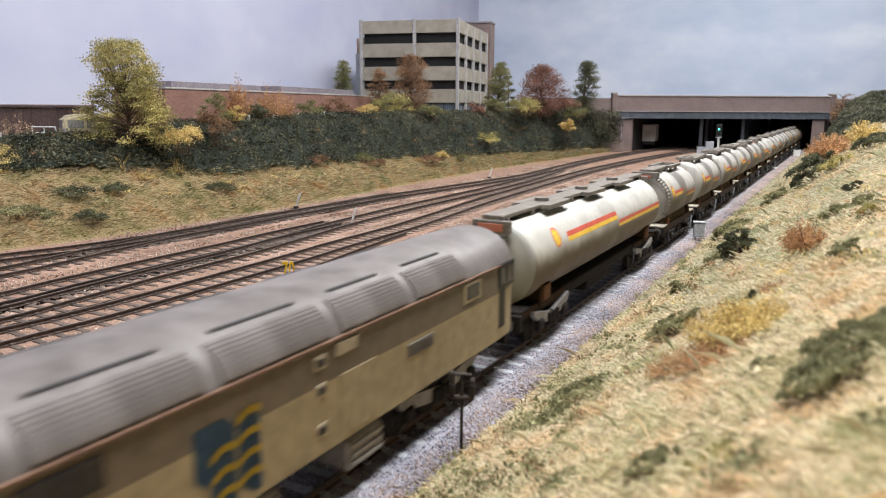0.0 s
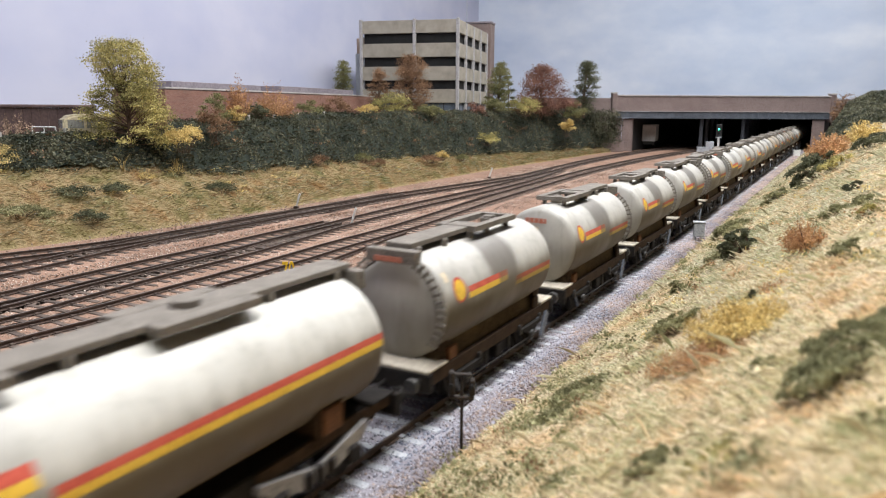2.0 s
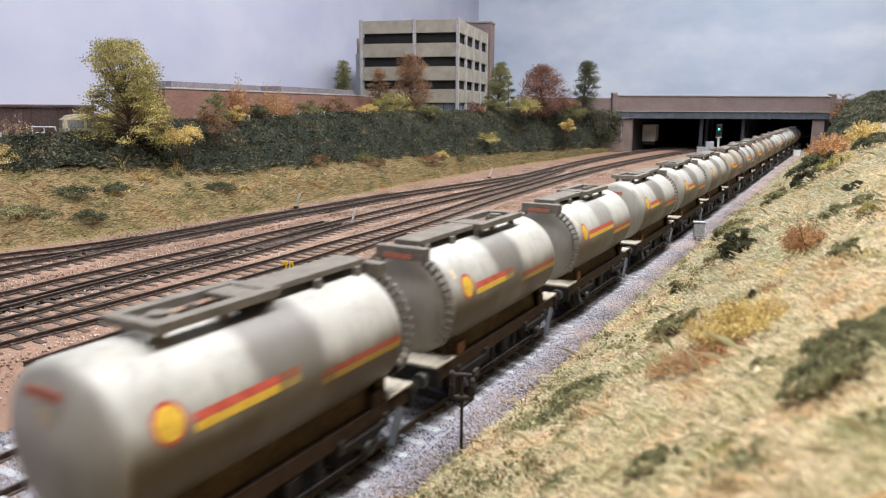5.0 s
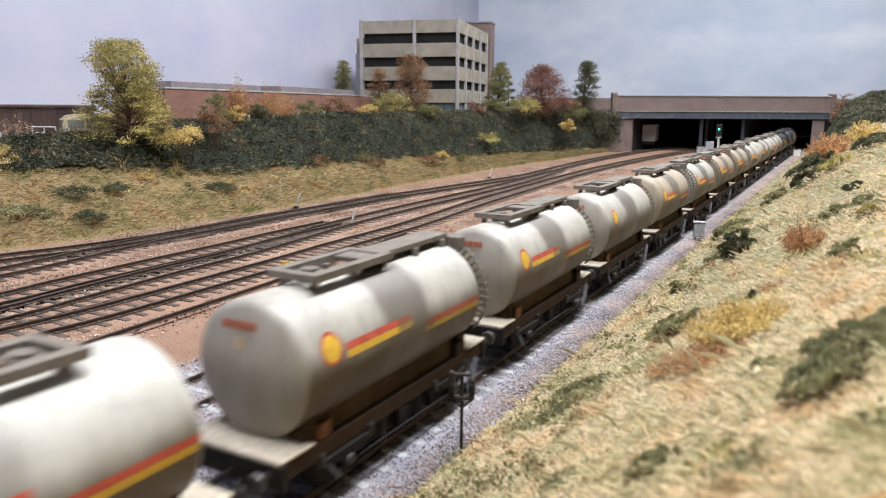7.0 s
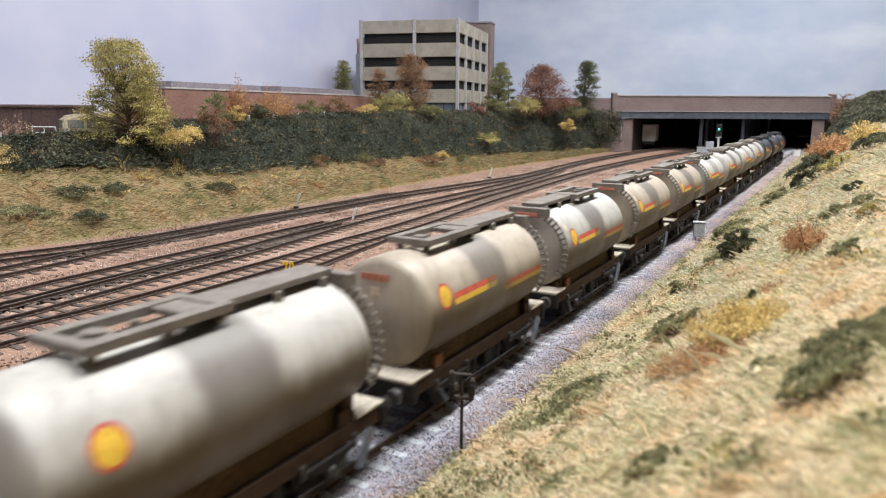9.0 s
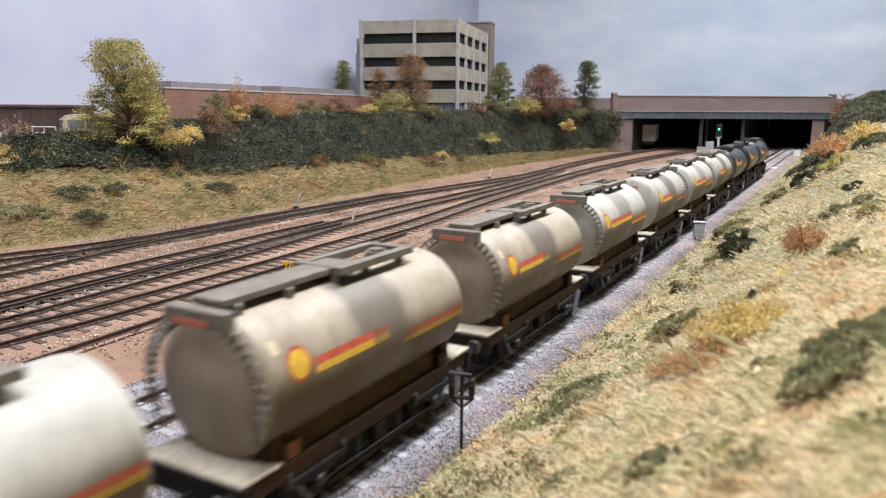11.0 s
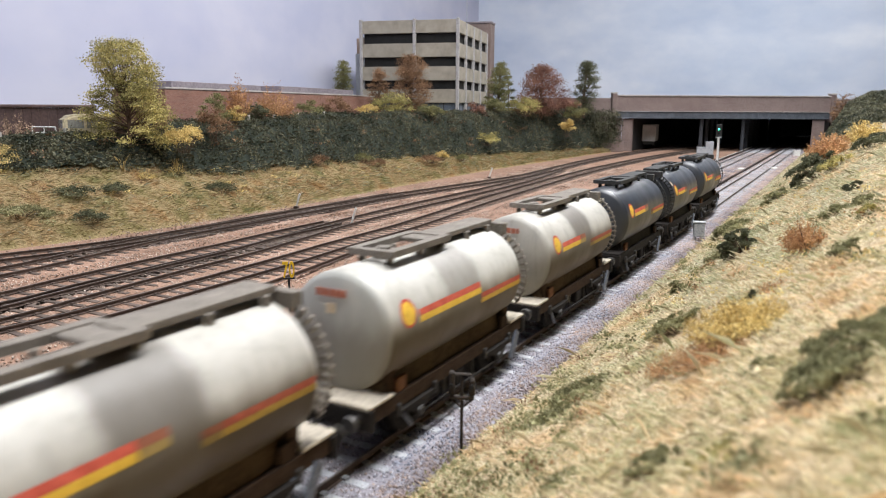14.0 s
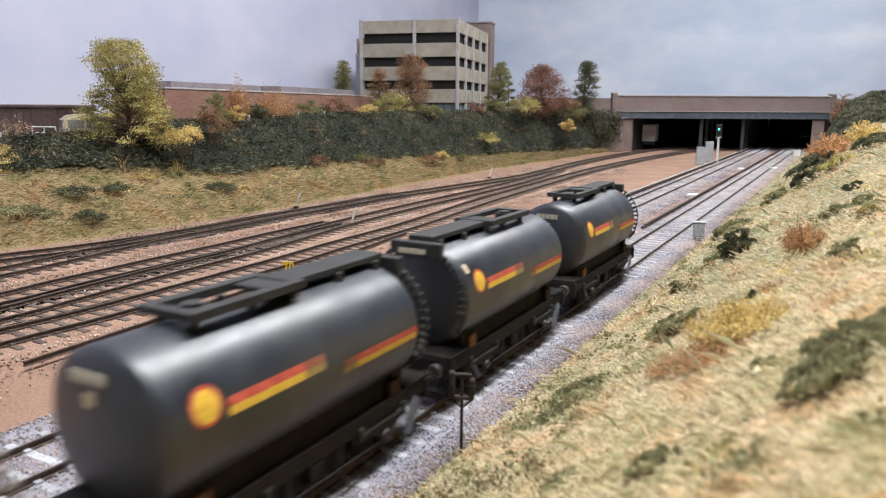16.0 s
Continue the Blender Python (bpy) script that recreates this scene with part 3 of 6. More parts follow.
def blade_points(base, length, width, lean):
    """Thin bent blades: root, middle and tip."""
    n = len(base)
    t = RNG.uniform(0, 2 * np.pi, n)
    k = RNG.uniform(0.2, 1.0, n) * lean
    d = np.stack([np.cos(t) * k, np.sin(t) * k, np.ones(n)], 1)
    d /= np.linalg.norm(d, axis=1, keepdims=True)
    s = np.stack([-np.sin(t), np.cos(t), np.zeros(n)], 1) * (np.broadcast_to(width, (n,)) / 2)[:, None]
    L = (length * RNG.uniform(0.5, 1.3, n))[:, None]
    mid = base + d * L * 0.6
    tip = base + d * L + np.stack([np.cos(t), np.sin(t), -0.6 * np.ones(n)], 1) * L * 0.25
    return np.stack([base - s, base + s, mid + s * 0.8, tip, mid - s * 0.8], 1)


def clump_centres(lobes, count, fill=0.35, domed=0.75):
    """Leaf places over a set of lobes (x, y, z, rx, rz), thick near their skins and mostly on top."""
    w = np.array([l[3] * l[3] for l in lobes])
    pick = RNG.choice(len(lobes), count, p=w / w.sum())
    L = np.array(lobes)[pick]
    d = RNG.normal(size=(count, 3))
    d /= np.linalg.norm(d, axis=1, keepdims=True)
    up = RNG.random(count) < domed
    d[up, 2] = np.abs(d[up, 2])
    r = (1 - fill * RNG.random(count) ** 1.5 * 1.6)[:, None] * RNG.normal(1, 0.13, (count, 1))
    return L[:, :3] + d * r * np.stack([L[:, 3], L[:, 3], L[:, 4]], 1)


OVAL = [(0.0, 0.45, 0), (0.2, 0.85, 0), (0.45, 1.0, 0), (0.75, 0.8, 0), (1.0, 0.3, 0)]
COLUMN = [(0.0, 0.7, 0), (0.3, 1.0, 0), (0.7, 0.85, 0.05), (1.0, 0.35, 0.1)]
OLD_TREE = [(0.0, 1.0, -0.12), (0.15, 1.05, -0.1), (0.32, 0.95, 0.02), (0.5, 0.76, -0.02), (0.62, 0.68, 0.05), (0.78, 0.76, -0.14), (0.9, 0.66, -0.12), (1.0, 0.34, -0.06)]


def tree(x, y, z, height, width, leaf, label, count=2600, size=1.5, lobes=18, base=0.1, shape=OVAL, puff=1.0):
    """A tapered, forked trunk and an uneven crown of leafy clumps, as wide at each height as shape says."""
    root = thing("tree", label, "tree", at(x, y, z))
    rnd = random.Random(int(abs(x * 13 + y * 7)))
    us = [q[0] for q in shape]
    bm = bmesh.new()
    tr = max(0.5, height * 0.022)
    tube(bm, (0, 0, -6), (0, 0, height * 0.5), tr, 7, tr * 0.6)
    tube(bm, (0, 0, height * 0.45), (shape[-1][2] * width / 2, 0, height * 0.9), tr * 0.6, 6, tr * 0.15)
    places = []
    for i in range(lobes):
        u = (i + rnd.random()) / lobes
        half = width / 2 * float(np.interp(u, us, [q[1] for q in shape]))
        shift = width / 2 * float(np.interp(u, us, [q[2] for q in shape]))
        h = height * (base + (0.93 - base) * u)
        a = i * 2.4 + rnd.uniform(-0.5, 0.5)
        s = min(half * 0.6, width * rnd.uniform(0.09, 0.17)) * puff
        r = max(0.0, half - s * 0.8) * rnd.uniform(0.45, 1.0)
        px, py = shift + r * math.cos(a), r * math.sin(a)
        places.append((px, py, h, s, s * rnd.uniform(0.5, 0.7)))
        tube(bm, (shift * 0.4, 0, h * rnd.uniform(0.5, 0.75)), (px, py, h), tr * 0.32, 5, tr * 0.1)
    part("trunk", bm, BARK, root)
    c = clump_centres(places, count, 0.5)
    stray = RNG.random(len(c)) < 0.06
    c[stray] += RNG.normal(0, width * 0.03, (stray.sum(), 3))
    part("crown", soup_mesh("crown", leaf_points(c, size), LEAF, leaf), None, root)
    return root


def shrub(x, y, z, w, h, leaf, label, count=700, size=1.1, name="shrub", lobes=9, puff=1.0, slope=None):
    """A low bush of many small tufts on thin stems."""
    root = thing(name, label, "shrub", slope or at(x, y, z))
    rnd = random.Random(int(abs(x * 31 + y * 17)))
    bm = bmesh.new()
    places = []
    wide, deep = rnd.uniform(0.85, 1.1), rnd.uniform(0.75, 1.0)
    for i in range(lobes):
        a, r = i * 2.4 + rnd.uniform(-0.6, 0.6), w / 2 * math.sqrt((i + 0.3) / lobes) * rnd.uniform(0.7, 0.95)
        s = w * rnd.uniform(0.5, 0.85) / math.sqrt(lobes) * puff
        hh = h * rnd.uniform(0.3, 0.9) * (1 - 0.45 * (r / (w / 2)))
        p = (r * math.cos(a) * wide, r * math.sin(a) * deep, hh)
        places.append((*p, s, min(s * 0.8, h * 0.35)))
        tube(bm, (p[0] * 0.3, p[1] * 0.3, -2), p, min(0.25, w * 0.012), 5, 0.06)
    tagged(part("stem", bm, BARK, root), kind="stuff")
    part("foliage", soup_mesh("foliage", leaf_points(clump_centres(places, count, 0.6), size), LEAF, leaf), None, root)
    return root


def airy_bush(x, y, z, w, h, leaf, label, twigs=160, size=0.22, each=22, slope=None):
    """A see-through bush of forked twigs, each with fine flock along it."""
    root = thing("shrub", label, "shrub", slope or at(x, y, z))
    rnd = random.Random(int(abs(x * 29 + y * 11)))
    bm = bmesh.new()
    spots = []
    for i in range(twigs):
        a, r = rnd.uniform(0, 2 * math.pi), w / 2 * math.sqrt(rnd.random())
        tip = Vector((r * math.cos(a), r * math.sin(a), h * rnd.uniform(0.35, 1.0) * (1.05 - 0.5 * r / (w / 2))))
        foot = Vector((tip.x * 0.25, tip.y * 0.25, -1.0))
        if i % 4 == 0:
            tube(bm, foot, tip, min(0.2, w * 0.008), 4, 0.04)
        for k in range(each):
            spots.append(foot.lerp(tip, 0.35 + 0.65 * rnd.random() ** 0.7) + Vector([rnd.gauss(0, w * 0.022) for q in range(3)]))
    tagged(part("stem", bm, BARK, root), kind="stuff")
    part("foliage", soup_mesh("foliage", leaf_points(np.array([p[:] for p in spots]), size), LEAF, leaf), None, root)
    return root


def dry_tuft(x, y, z, h, label, leaf, blades=11, width=1.0):
    """A spray of stiff dead stalks that bend over at the top."""
    root = thing("dry_tuft", label, "grass tuft", at(x, y, z))
    rnd = random.Random(int(abs(x * 7 + y * 3)))
    for k in range(blades):
        a = rnd.uniform(0, 2 * math.pi)
        d = Vector((math.cos(a), math.sin(a), 0))
        n = Vector((-d.y, d.x, 0)) * width / 2
        bm = bmesh.new()
        L, out = h * rnd.uniform(0.6, 1.1), h * rnd.uniform(0.2, 0.6)
        rows = []
        for i in range(6):
            q = i / 5
            p = d * out * q ** 1.4 + Vector((0, 0, L * (1.35 * q - 0.55 * q ** 3)))
            rows.append((bm.verts.new(p - n * (1 - 0.7 * q)), bm.verts.new(p + n * (1 - 0.7 * q))))
        for p, q in zip(rows, rows[1:]):
            bm.faces.new((p[0], p[1], q[1], q[0]))
        bmesh.ops.solidify(bm, geom=bm.faces[:], thickness=0.12)
        part("stalk", bm, leaf, root)
    return root


def left_samples(n, v0, v1, bias=1.0, lift=0.0):
    u, v = RNG.random(n) ** bias, RNG.uniform(v0, v1, n)
    return np.array([left_point(a, b)[:] for a, b in zip(u, v)]) + (0, 0, lift)


# cutting side across the sidings: dry grass below, ivy above
g = left_samples(120000, 1.05, 4.25, 1.25)
grass = new("grass", soup_mesh("grass", blade_points(g, 2.8, 0.15, 7.0), [[0, 1, 2, 3, 4]], DRY_BLADES))
tagged(grass, "dry straw-coloured grass on the cutting side", "grass", kind="stuff")
def ivy_lumps(x, y):
    return max(-0.6, lumps(x, y, 11, 3.2) + lumps(x, y, 30, 5.0) + 1.0)


# backing sheet whose dark colour stands for shade in the gaps between leaves
tagged(part("ivy_shade_sheet", sheet([[r[j].lerp(r[j + 1], f) + Vector((0, 0, 2.6 + ivy_lumps(*r[j].lerp(r[j + 1], f)[:2]))) for j, f in ((4, -0.03), (4, 0.35), (4, 0.7), (5, 0.0), (5, 0.35), (5, 0.7), (6, 0.0), (6, 0.35), (6, 0.7), (7, 0.0), (7, 0.35), (7, 0.7), (8, 0.2))] for r in LEFT_ROWS]), IVY_BASE),
       "near-black sheet painting the shade between ivy leaves on the cutting side", "ivy", kind="stuff")
g = left_samples(150000, 3.75, 8.0)
g[:, 2] += np.array([ivy_lumps(a, b) for a, b in g[:, :2]]) + 2.6 + np.abs(RNG.normal(0, 1.3, len(g)))
thick = np.array([noise.noise((a / 5, b / 5, 9.1)) for a, b in g[:, :2]])
g = g[thick + RNG.normal(0, 0.25, len(g)) > -0.12]
g += RNG.normal(0, 0.7, g.shape)
ivy = new("ivy", soup_mesh("ivy", leaf_points(g, 1.15), LEAF, IVY))
tagged(ivy, "dense dark green ivy covering the upper cutting side", "ivy", kind="stuff")

g = left_samples(5000, 3.95, 7.8)
g[:, 2] += np.array([ivy_lumps(a, b) for a, b in g[:, :2]]) + 3.0
tagged(new("ivy_twigs", soup_mesh("ivy_twigs", blade_points(g, 6.0, 0.32, 6.0), [[0, 1, 2, 3, 4]], IVY_TWIG)), "bare brown twigs showing through the ivy", "ivy", kind="stuff")

# cutting side beside the main line: pale flock grass
n = 260000
s = 15 + 1640 * RNG.random(n) ** 2.6
lat = -83 + 118 * RNG.random(n) ** 0.9
g = np.array([right_point(a, b)[:] for a, b in zip(s, lat)])
grass = new("grass", soup_mesh("grass", blade_points(g - (0, 0, 0.3), 2.2, 0.11 + s / 1800, 4.0), [[0, 1, 2, 3, 4]], PALE_BLADES))
tagged(grass, "pale dry grass fibres on the near cutting side", "grass", kind="stuff")

n = 900
s = 30 + 700 * RNG.random(n) ** 1.6
lat = RNG.uniform(-82, 30, n)
g = np.array([right_point(a, b)[:] for a, b in zip(s, lat)])
stalks = new("grass", soup_mesh("grass", blade_points(g, 6.5, 0.12 + s / 3500, 3.5), [[0, 1, 2, 3, 4]], PALE_BLADES))
tagged(stalks, "long pale dry stalks on the near cutting side", "grass", kind="stuff")
n = 3200
g = left_samples(n, 1.2, 4.4)
stalks = new("grass", soup_mesh("grass", blade_points(g, 8.0, 0.24, 5.0), [[0, 1, 2, 3, 4]], PALE_BLADES))
tagged(stalks, "long dry stalks on the cutting side", "grass", kind="stuff")

# hedge of ivy climbing to the road beside the bridge
def hedge_z(s, lat):
    k = max(0.0, min(1.0, (s - 1330) / 330))
    return right_z(lat) + 52 * k * min(1.0, (lat + 62) / 50)


rows = []
for i in range(46):
    s = 1330 + i * 12
    rows.append([Vector((*line(b, s)[:2], hedge_z(s, b) + lumps(*line(b, s)[:2], 26, 5) - 2)) for b in range(-58, 190, 12)])
# dark backing sheet again, painting the hedge's inner shade
tagged(part("ivy_shade_sheet", sheet(rows), IVY_BASE), "near-black sheet painting the shade between ivy leaves beside the bridge", "ivy", kind="stuff")
n = 26000
s, lat = RNG.uniform(1320, 1860, n), RNG.uniform(-60, 190, n)
g = np.array([(*line(b, a)[:2], hedge_z(a, b)) for a, b in zip(s, lat)])
g[:, 2] += np.array([lumps(a, b, 26, 5) for a, b in g[:, :2]]) + RNG.uniform(-1, 4, n)
g = g[g[:, 1] < 1597]
tagged(new("ivy", soup_mesh("ivy", leaf_points(g, 2.0), LEAF, IVY)), "dark ivy hedge on the bank by the bridge abutment", "ivy", kind="stuff")

tree(-270, 634, 54, 93, 87, LEAF_YELLOW_GREEN, "tall yellow-green broadleaf tree at the top of the cutting", 30000, 0.8, 84, 0.02, OLD_TREE, 0.95)
tree(-164, 1212, 72, 92, 46, LEAF_GREEN, "narrow grey-green tree beside the car park", 9000, 1.0, 26, 0.05, COLUMN, 1.8)
tree(-101, 1150, 66, 84, 46, LEAF_RUST, "small brown autumn tree in front of the car park", 7000, 1.0, 26, 0.05, COLUMN, 1.8)
tree(-50, 1130, 66, 104, 82, LEAF_RUST, "broad russet autumn tree in front of the car park", 16000, 0.95, 50, 0.08, OVAL, 1.3)
tree(98, 1330, 70, 100, 54, LEAF_GREEN, "slim green tree beside the car park", 10000, 1.2, 30, 0.05, COLUMN, 1.8)
tree(184, 1400, 68, 100, 116, LEAF_MAROON, "round dull-red autumn tree near the bridge", 18000, 1.15, 60, 0.08, OVAL, 1.3)
tree(285, 1510, 74, 112, 66, LEAF_DARK, "dark green tree beside the road bridge", 9000, 1.25, 28, 0.05, COLUMN, 1.8)
tree(126, 1450, 74, 80, 40, LEAF_DARK, "small dark tree between its neighbours", 3600, 1.3, 14)
shrub(-78, 1085, 72, 66, 42, LEAF_YELLOW_GREEN, "leafy yellow-green shrub on top of the cutting", 5000, 1.0, lobes=22)
shrub(-108, 1060, 74, 34, 20, LEAF_GOLD, "yellow-leaved shrub on top of the cutting", 2200, 0.95, lobes=14)
shrub(138, 1290, 76, 62, 30, LEAF_YELLOW_GREEN, "yellow-green shrub on top of the cutting", 3600, 1.1, lobes=18)
shrub(252, 1420, 62, 50, 40, LEAF_GREEN, "olive green shrub near the bridge", 3200, 1.15, lobes=18)
shrub(234, 1395, 36, 32, 36, LEAF_GOLD, "golden orange shrub growing in the ivy", 1700, 1.1, lobes=14)
shrub(-228, 645, 50, 40, 26, LEAF_GOLD, "yellow-leaved bramble below the tall tree", 3600, 0.7, lobes=22)
shrub(-258, 648, 56, 36, 30, LEAF_RUST, "brown bramble below the tall tree", 2600, 0.7, lobes=16)
shrub(-214, 690, 58, 36, 32, LEAF_RUST, "dull brown bramble below the tall tree", 2600, 0.75, lobes=16)
shrub(-225, 735, 66, 36, 42, LEAF_GREEN, "olive shrub before the brick building", 3200, 0.8, lobes=18)
shrub(-207, 740, 68, 18, 26, LEAF_GOLD, "small golden shrub before the brick building", 1200, 0.75, lobes=10)
airy_bush(-222, 805, 72, 34, 52, LEAF_ORANGE, "sparse orange sapling before the brick building", 110, 0.85, 26)
airy_bush(-190, 835, 72, 50, 48, LEAF_ORANGE, "sparse orange sapling before the brick building", 130, 0.85, 26)
shrub(-203, 805, 66, 34, 34, LEAF_DARK, "dark shrub before the brick building", 2400, 0.85, lobes=16)
shrub(-140, 960, 72, 48, 32, LEAF_RUST, "rusty shrub on top of the cutting", 2800, 0.95, lobes=18)
shrub(-118, 975, 64, 34, 26, LEAF_MAROON, "dull red shrub in the top of the ivy", 1500, 0.95, lobes=12)
shrub(-165, 925, 74, 34, 24, LEAF_GREEN, "green shrub on top of the cutting", 1900, 0.95, lobes=14)
airy_bush(-362, 622, 56, 34, 30, LEAF_DEAD, "bare pinkish dead bush beside the yard", 120, 0.6, 14)
shrub(-334, 548, 32, 40, 30, LEAF_GOLD, "yellow bush low in the ivy", 4200, 0.65, lobes=20)
shrub(150, 1345, 74, 60, 34, LEAF_RUST, "rusty shrub among the trees", 3200, 1.2, lobes=18)
shrub(236, 1440, 76, 70, 40, LEAF_MAROON, "dull red shrub near the bridge", 3600, 1.2, lobes=20)
shrub(88, 1290, 76, 46, 30, LEAF_GREEN, "olive shrub beside the car park", 2600, 1.1, lobes=16)
shrub(52, 1240, 66, 44, 34, LEAF_MAROON, "dull red shrub before the car park", 1700, 1.1, lobes=14)
shrub(-20, 1090, 72, 46, 24, LEAF_GREEN, "olive shrub before the car park", 2400, 1.0, lobes=16)
shrub(70, 1185, 30, 44, 22, LEAF_YELLOW_GREEN, "yellow-green shrub in the ivy", 1500, 1.0, lobes=14)

# ivy hanging over the wing wall of the bridge
spots = [(268 + 14 * (i % 8), 1545 + 4.5 * (i % 8), 14 + 19 * (i // 8), 17, 15) for i in range(32)]
root = thing("ivy_bush", "dense dark ivy hanging over the bridge's wing wall", "ivy")
part("foliage", soup_mesh("foliage", leaf_points(clump_centres(spots, 11000, 0.5, 0.4), 1.7), LEAF, IVY), None, root)
# thick near-black bars behind the leaves paint the bush's inner shade
bm = bmesh.new()
for q in spots:
    tube(bm, (q[0], q[1] + 6, 0), (q[0], q[1] + 4, q[2]), 2.2, 6, 1.2)
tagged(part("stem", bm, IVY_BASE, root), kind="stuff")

# low growth on the grass across the sidings
for x, y, z, w, h, m, text in ((-278, 545, 21, 30, 8, LEAF_DARK, "flat dark green bramble patch on dry grass"), (-260, 572, 22, 27, 7, LEAF_DARK, "flat dark green bramble patch on dry grass"), (-257, 524, 6, 30, 8, LEAF_DARK, "flat dark green bramble patch on dry grass"),
                               (-293, 497, 14, 42, 8, LEAF_MOSS, "mossy green patch on dry grass"), (-199, 647, 13, 36, 9, LEAF_DARK, "flat dark green bramble patch on dry grass"),
                               (-140, 806, 26, 30, 11, LEAF_RUST, "rusty low shrub at the ivy's edge"), (-98, 878, 24, 30, 11, LEAF_GREEN, "olive low shrub at the ivy's edge"), (-16, 985, 16, 34, 9, LEAF_RUST, "rusty low shrub on dry grass"), (28, 1070, 12, 22, 11, LEAF_GREEN, "small green shrub on dry grass"),
                               (-2, 1010, 18, 22, 13, LEAF_GOLD, "golden low shrub on dry grass"), (-85, 884, 18, 34, 9, LEAF_RUST, "rusty low shrub on dry grass"), (-283, 512, 10, 24, 6, LEAF_MOSS, "mossy green patch on dry grass")):
    shrub(x, y, z, w, h, m, text, 2400, 0.55, "bramble", lobes=22)
for x, y, z, h, text in ((-265, 604, 32, 20, "tall spray of golden dead stalks on dry grass"), (-236, 646, 30, 18, "tall spray of golden dead stalks on dry grass"), (-297, 548, 22, 12, "small spray of golden dead stalks on dry grass"), (-290, 520, 12, 9, "small spray of golden dead stalks on dry grass")):
    dry_tuft(x, y, z, h, text, DRY_STALK)
for x, y, z, w, h in ((-234, 640, 28, 16, 16), (-296, 552, 24, 12, 9), (-248, 610, 28, 18, 9)):
    airy_bush(x, y, z, w, h, LEAF_GOLD, "wispy golden weed on dry grass", 70, 0.35, 14)

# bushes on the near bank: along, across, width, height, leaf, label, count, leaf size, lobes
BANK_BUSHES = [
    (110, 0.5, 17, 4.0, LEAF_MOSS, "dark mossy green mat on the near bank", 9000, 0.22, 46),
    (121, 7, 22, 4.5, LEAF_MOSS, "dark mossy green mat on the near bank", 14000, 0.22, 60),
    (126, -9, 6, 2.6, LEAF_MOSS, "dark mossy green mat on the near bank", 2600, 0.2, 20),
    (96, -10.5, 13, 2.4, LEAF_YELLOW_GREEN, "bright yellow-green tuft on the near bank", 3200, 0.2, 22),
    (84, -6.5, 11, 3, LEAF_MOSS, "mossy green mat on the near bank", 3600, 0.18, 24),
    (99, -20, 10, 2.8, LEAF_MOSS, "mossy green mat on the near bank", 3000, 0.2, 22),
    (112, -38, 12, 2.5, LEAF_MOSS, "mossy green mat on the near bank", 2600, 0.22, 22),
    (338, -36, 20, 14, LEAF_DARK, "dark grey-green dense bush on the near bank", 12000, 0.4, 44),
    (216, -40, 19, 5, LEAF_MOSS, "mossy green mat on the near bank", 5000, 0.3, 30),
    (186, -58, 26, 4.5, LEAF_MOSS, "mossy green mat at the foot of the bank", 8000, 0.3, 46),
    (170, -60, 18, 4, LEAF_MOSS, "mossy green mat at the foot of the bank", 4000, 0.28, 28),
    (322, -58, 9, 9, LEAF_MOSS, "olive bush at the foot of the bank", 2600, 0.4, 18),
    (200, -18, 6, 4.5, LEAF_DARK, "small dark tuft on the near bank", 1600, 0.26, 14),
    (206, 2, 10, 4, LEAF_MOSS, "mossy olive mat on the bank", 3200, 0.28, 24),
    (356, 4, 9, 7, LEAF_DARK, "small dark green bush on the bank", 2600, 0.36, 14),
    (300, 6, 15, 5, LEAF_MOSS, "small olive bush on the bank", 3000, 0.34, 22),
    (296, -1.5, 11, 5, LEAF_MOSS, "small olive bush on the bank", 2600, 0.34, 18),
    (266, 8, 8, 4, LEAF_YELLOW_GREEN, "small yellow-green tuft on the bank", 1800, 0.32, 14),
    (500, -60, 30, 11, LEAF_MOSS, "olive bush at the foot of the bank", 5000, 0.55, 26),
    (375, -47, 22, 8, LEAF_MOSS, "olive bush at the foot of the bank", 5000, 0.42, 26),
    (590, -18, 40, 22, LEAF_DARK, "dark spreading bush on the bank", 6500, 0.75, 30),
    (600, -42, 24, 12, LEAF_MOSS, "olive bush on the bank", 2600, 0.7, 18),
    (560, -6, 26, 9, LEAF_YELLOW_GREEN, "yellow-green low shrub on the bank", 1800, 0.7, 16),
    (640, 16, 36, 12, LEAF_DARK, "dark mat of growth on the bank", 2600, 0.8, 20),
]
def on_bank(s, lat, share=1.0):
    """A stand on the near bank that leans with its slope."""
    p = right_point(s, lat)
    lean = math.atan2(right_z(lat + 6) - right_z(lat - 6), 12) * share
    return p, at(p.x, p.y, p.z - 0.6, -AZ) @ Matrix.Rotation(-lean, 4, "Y")


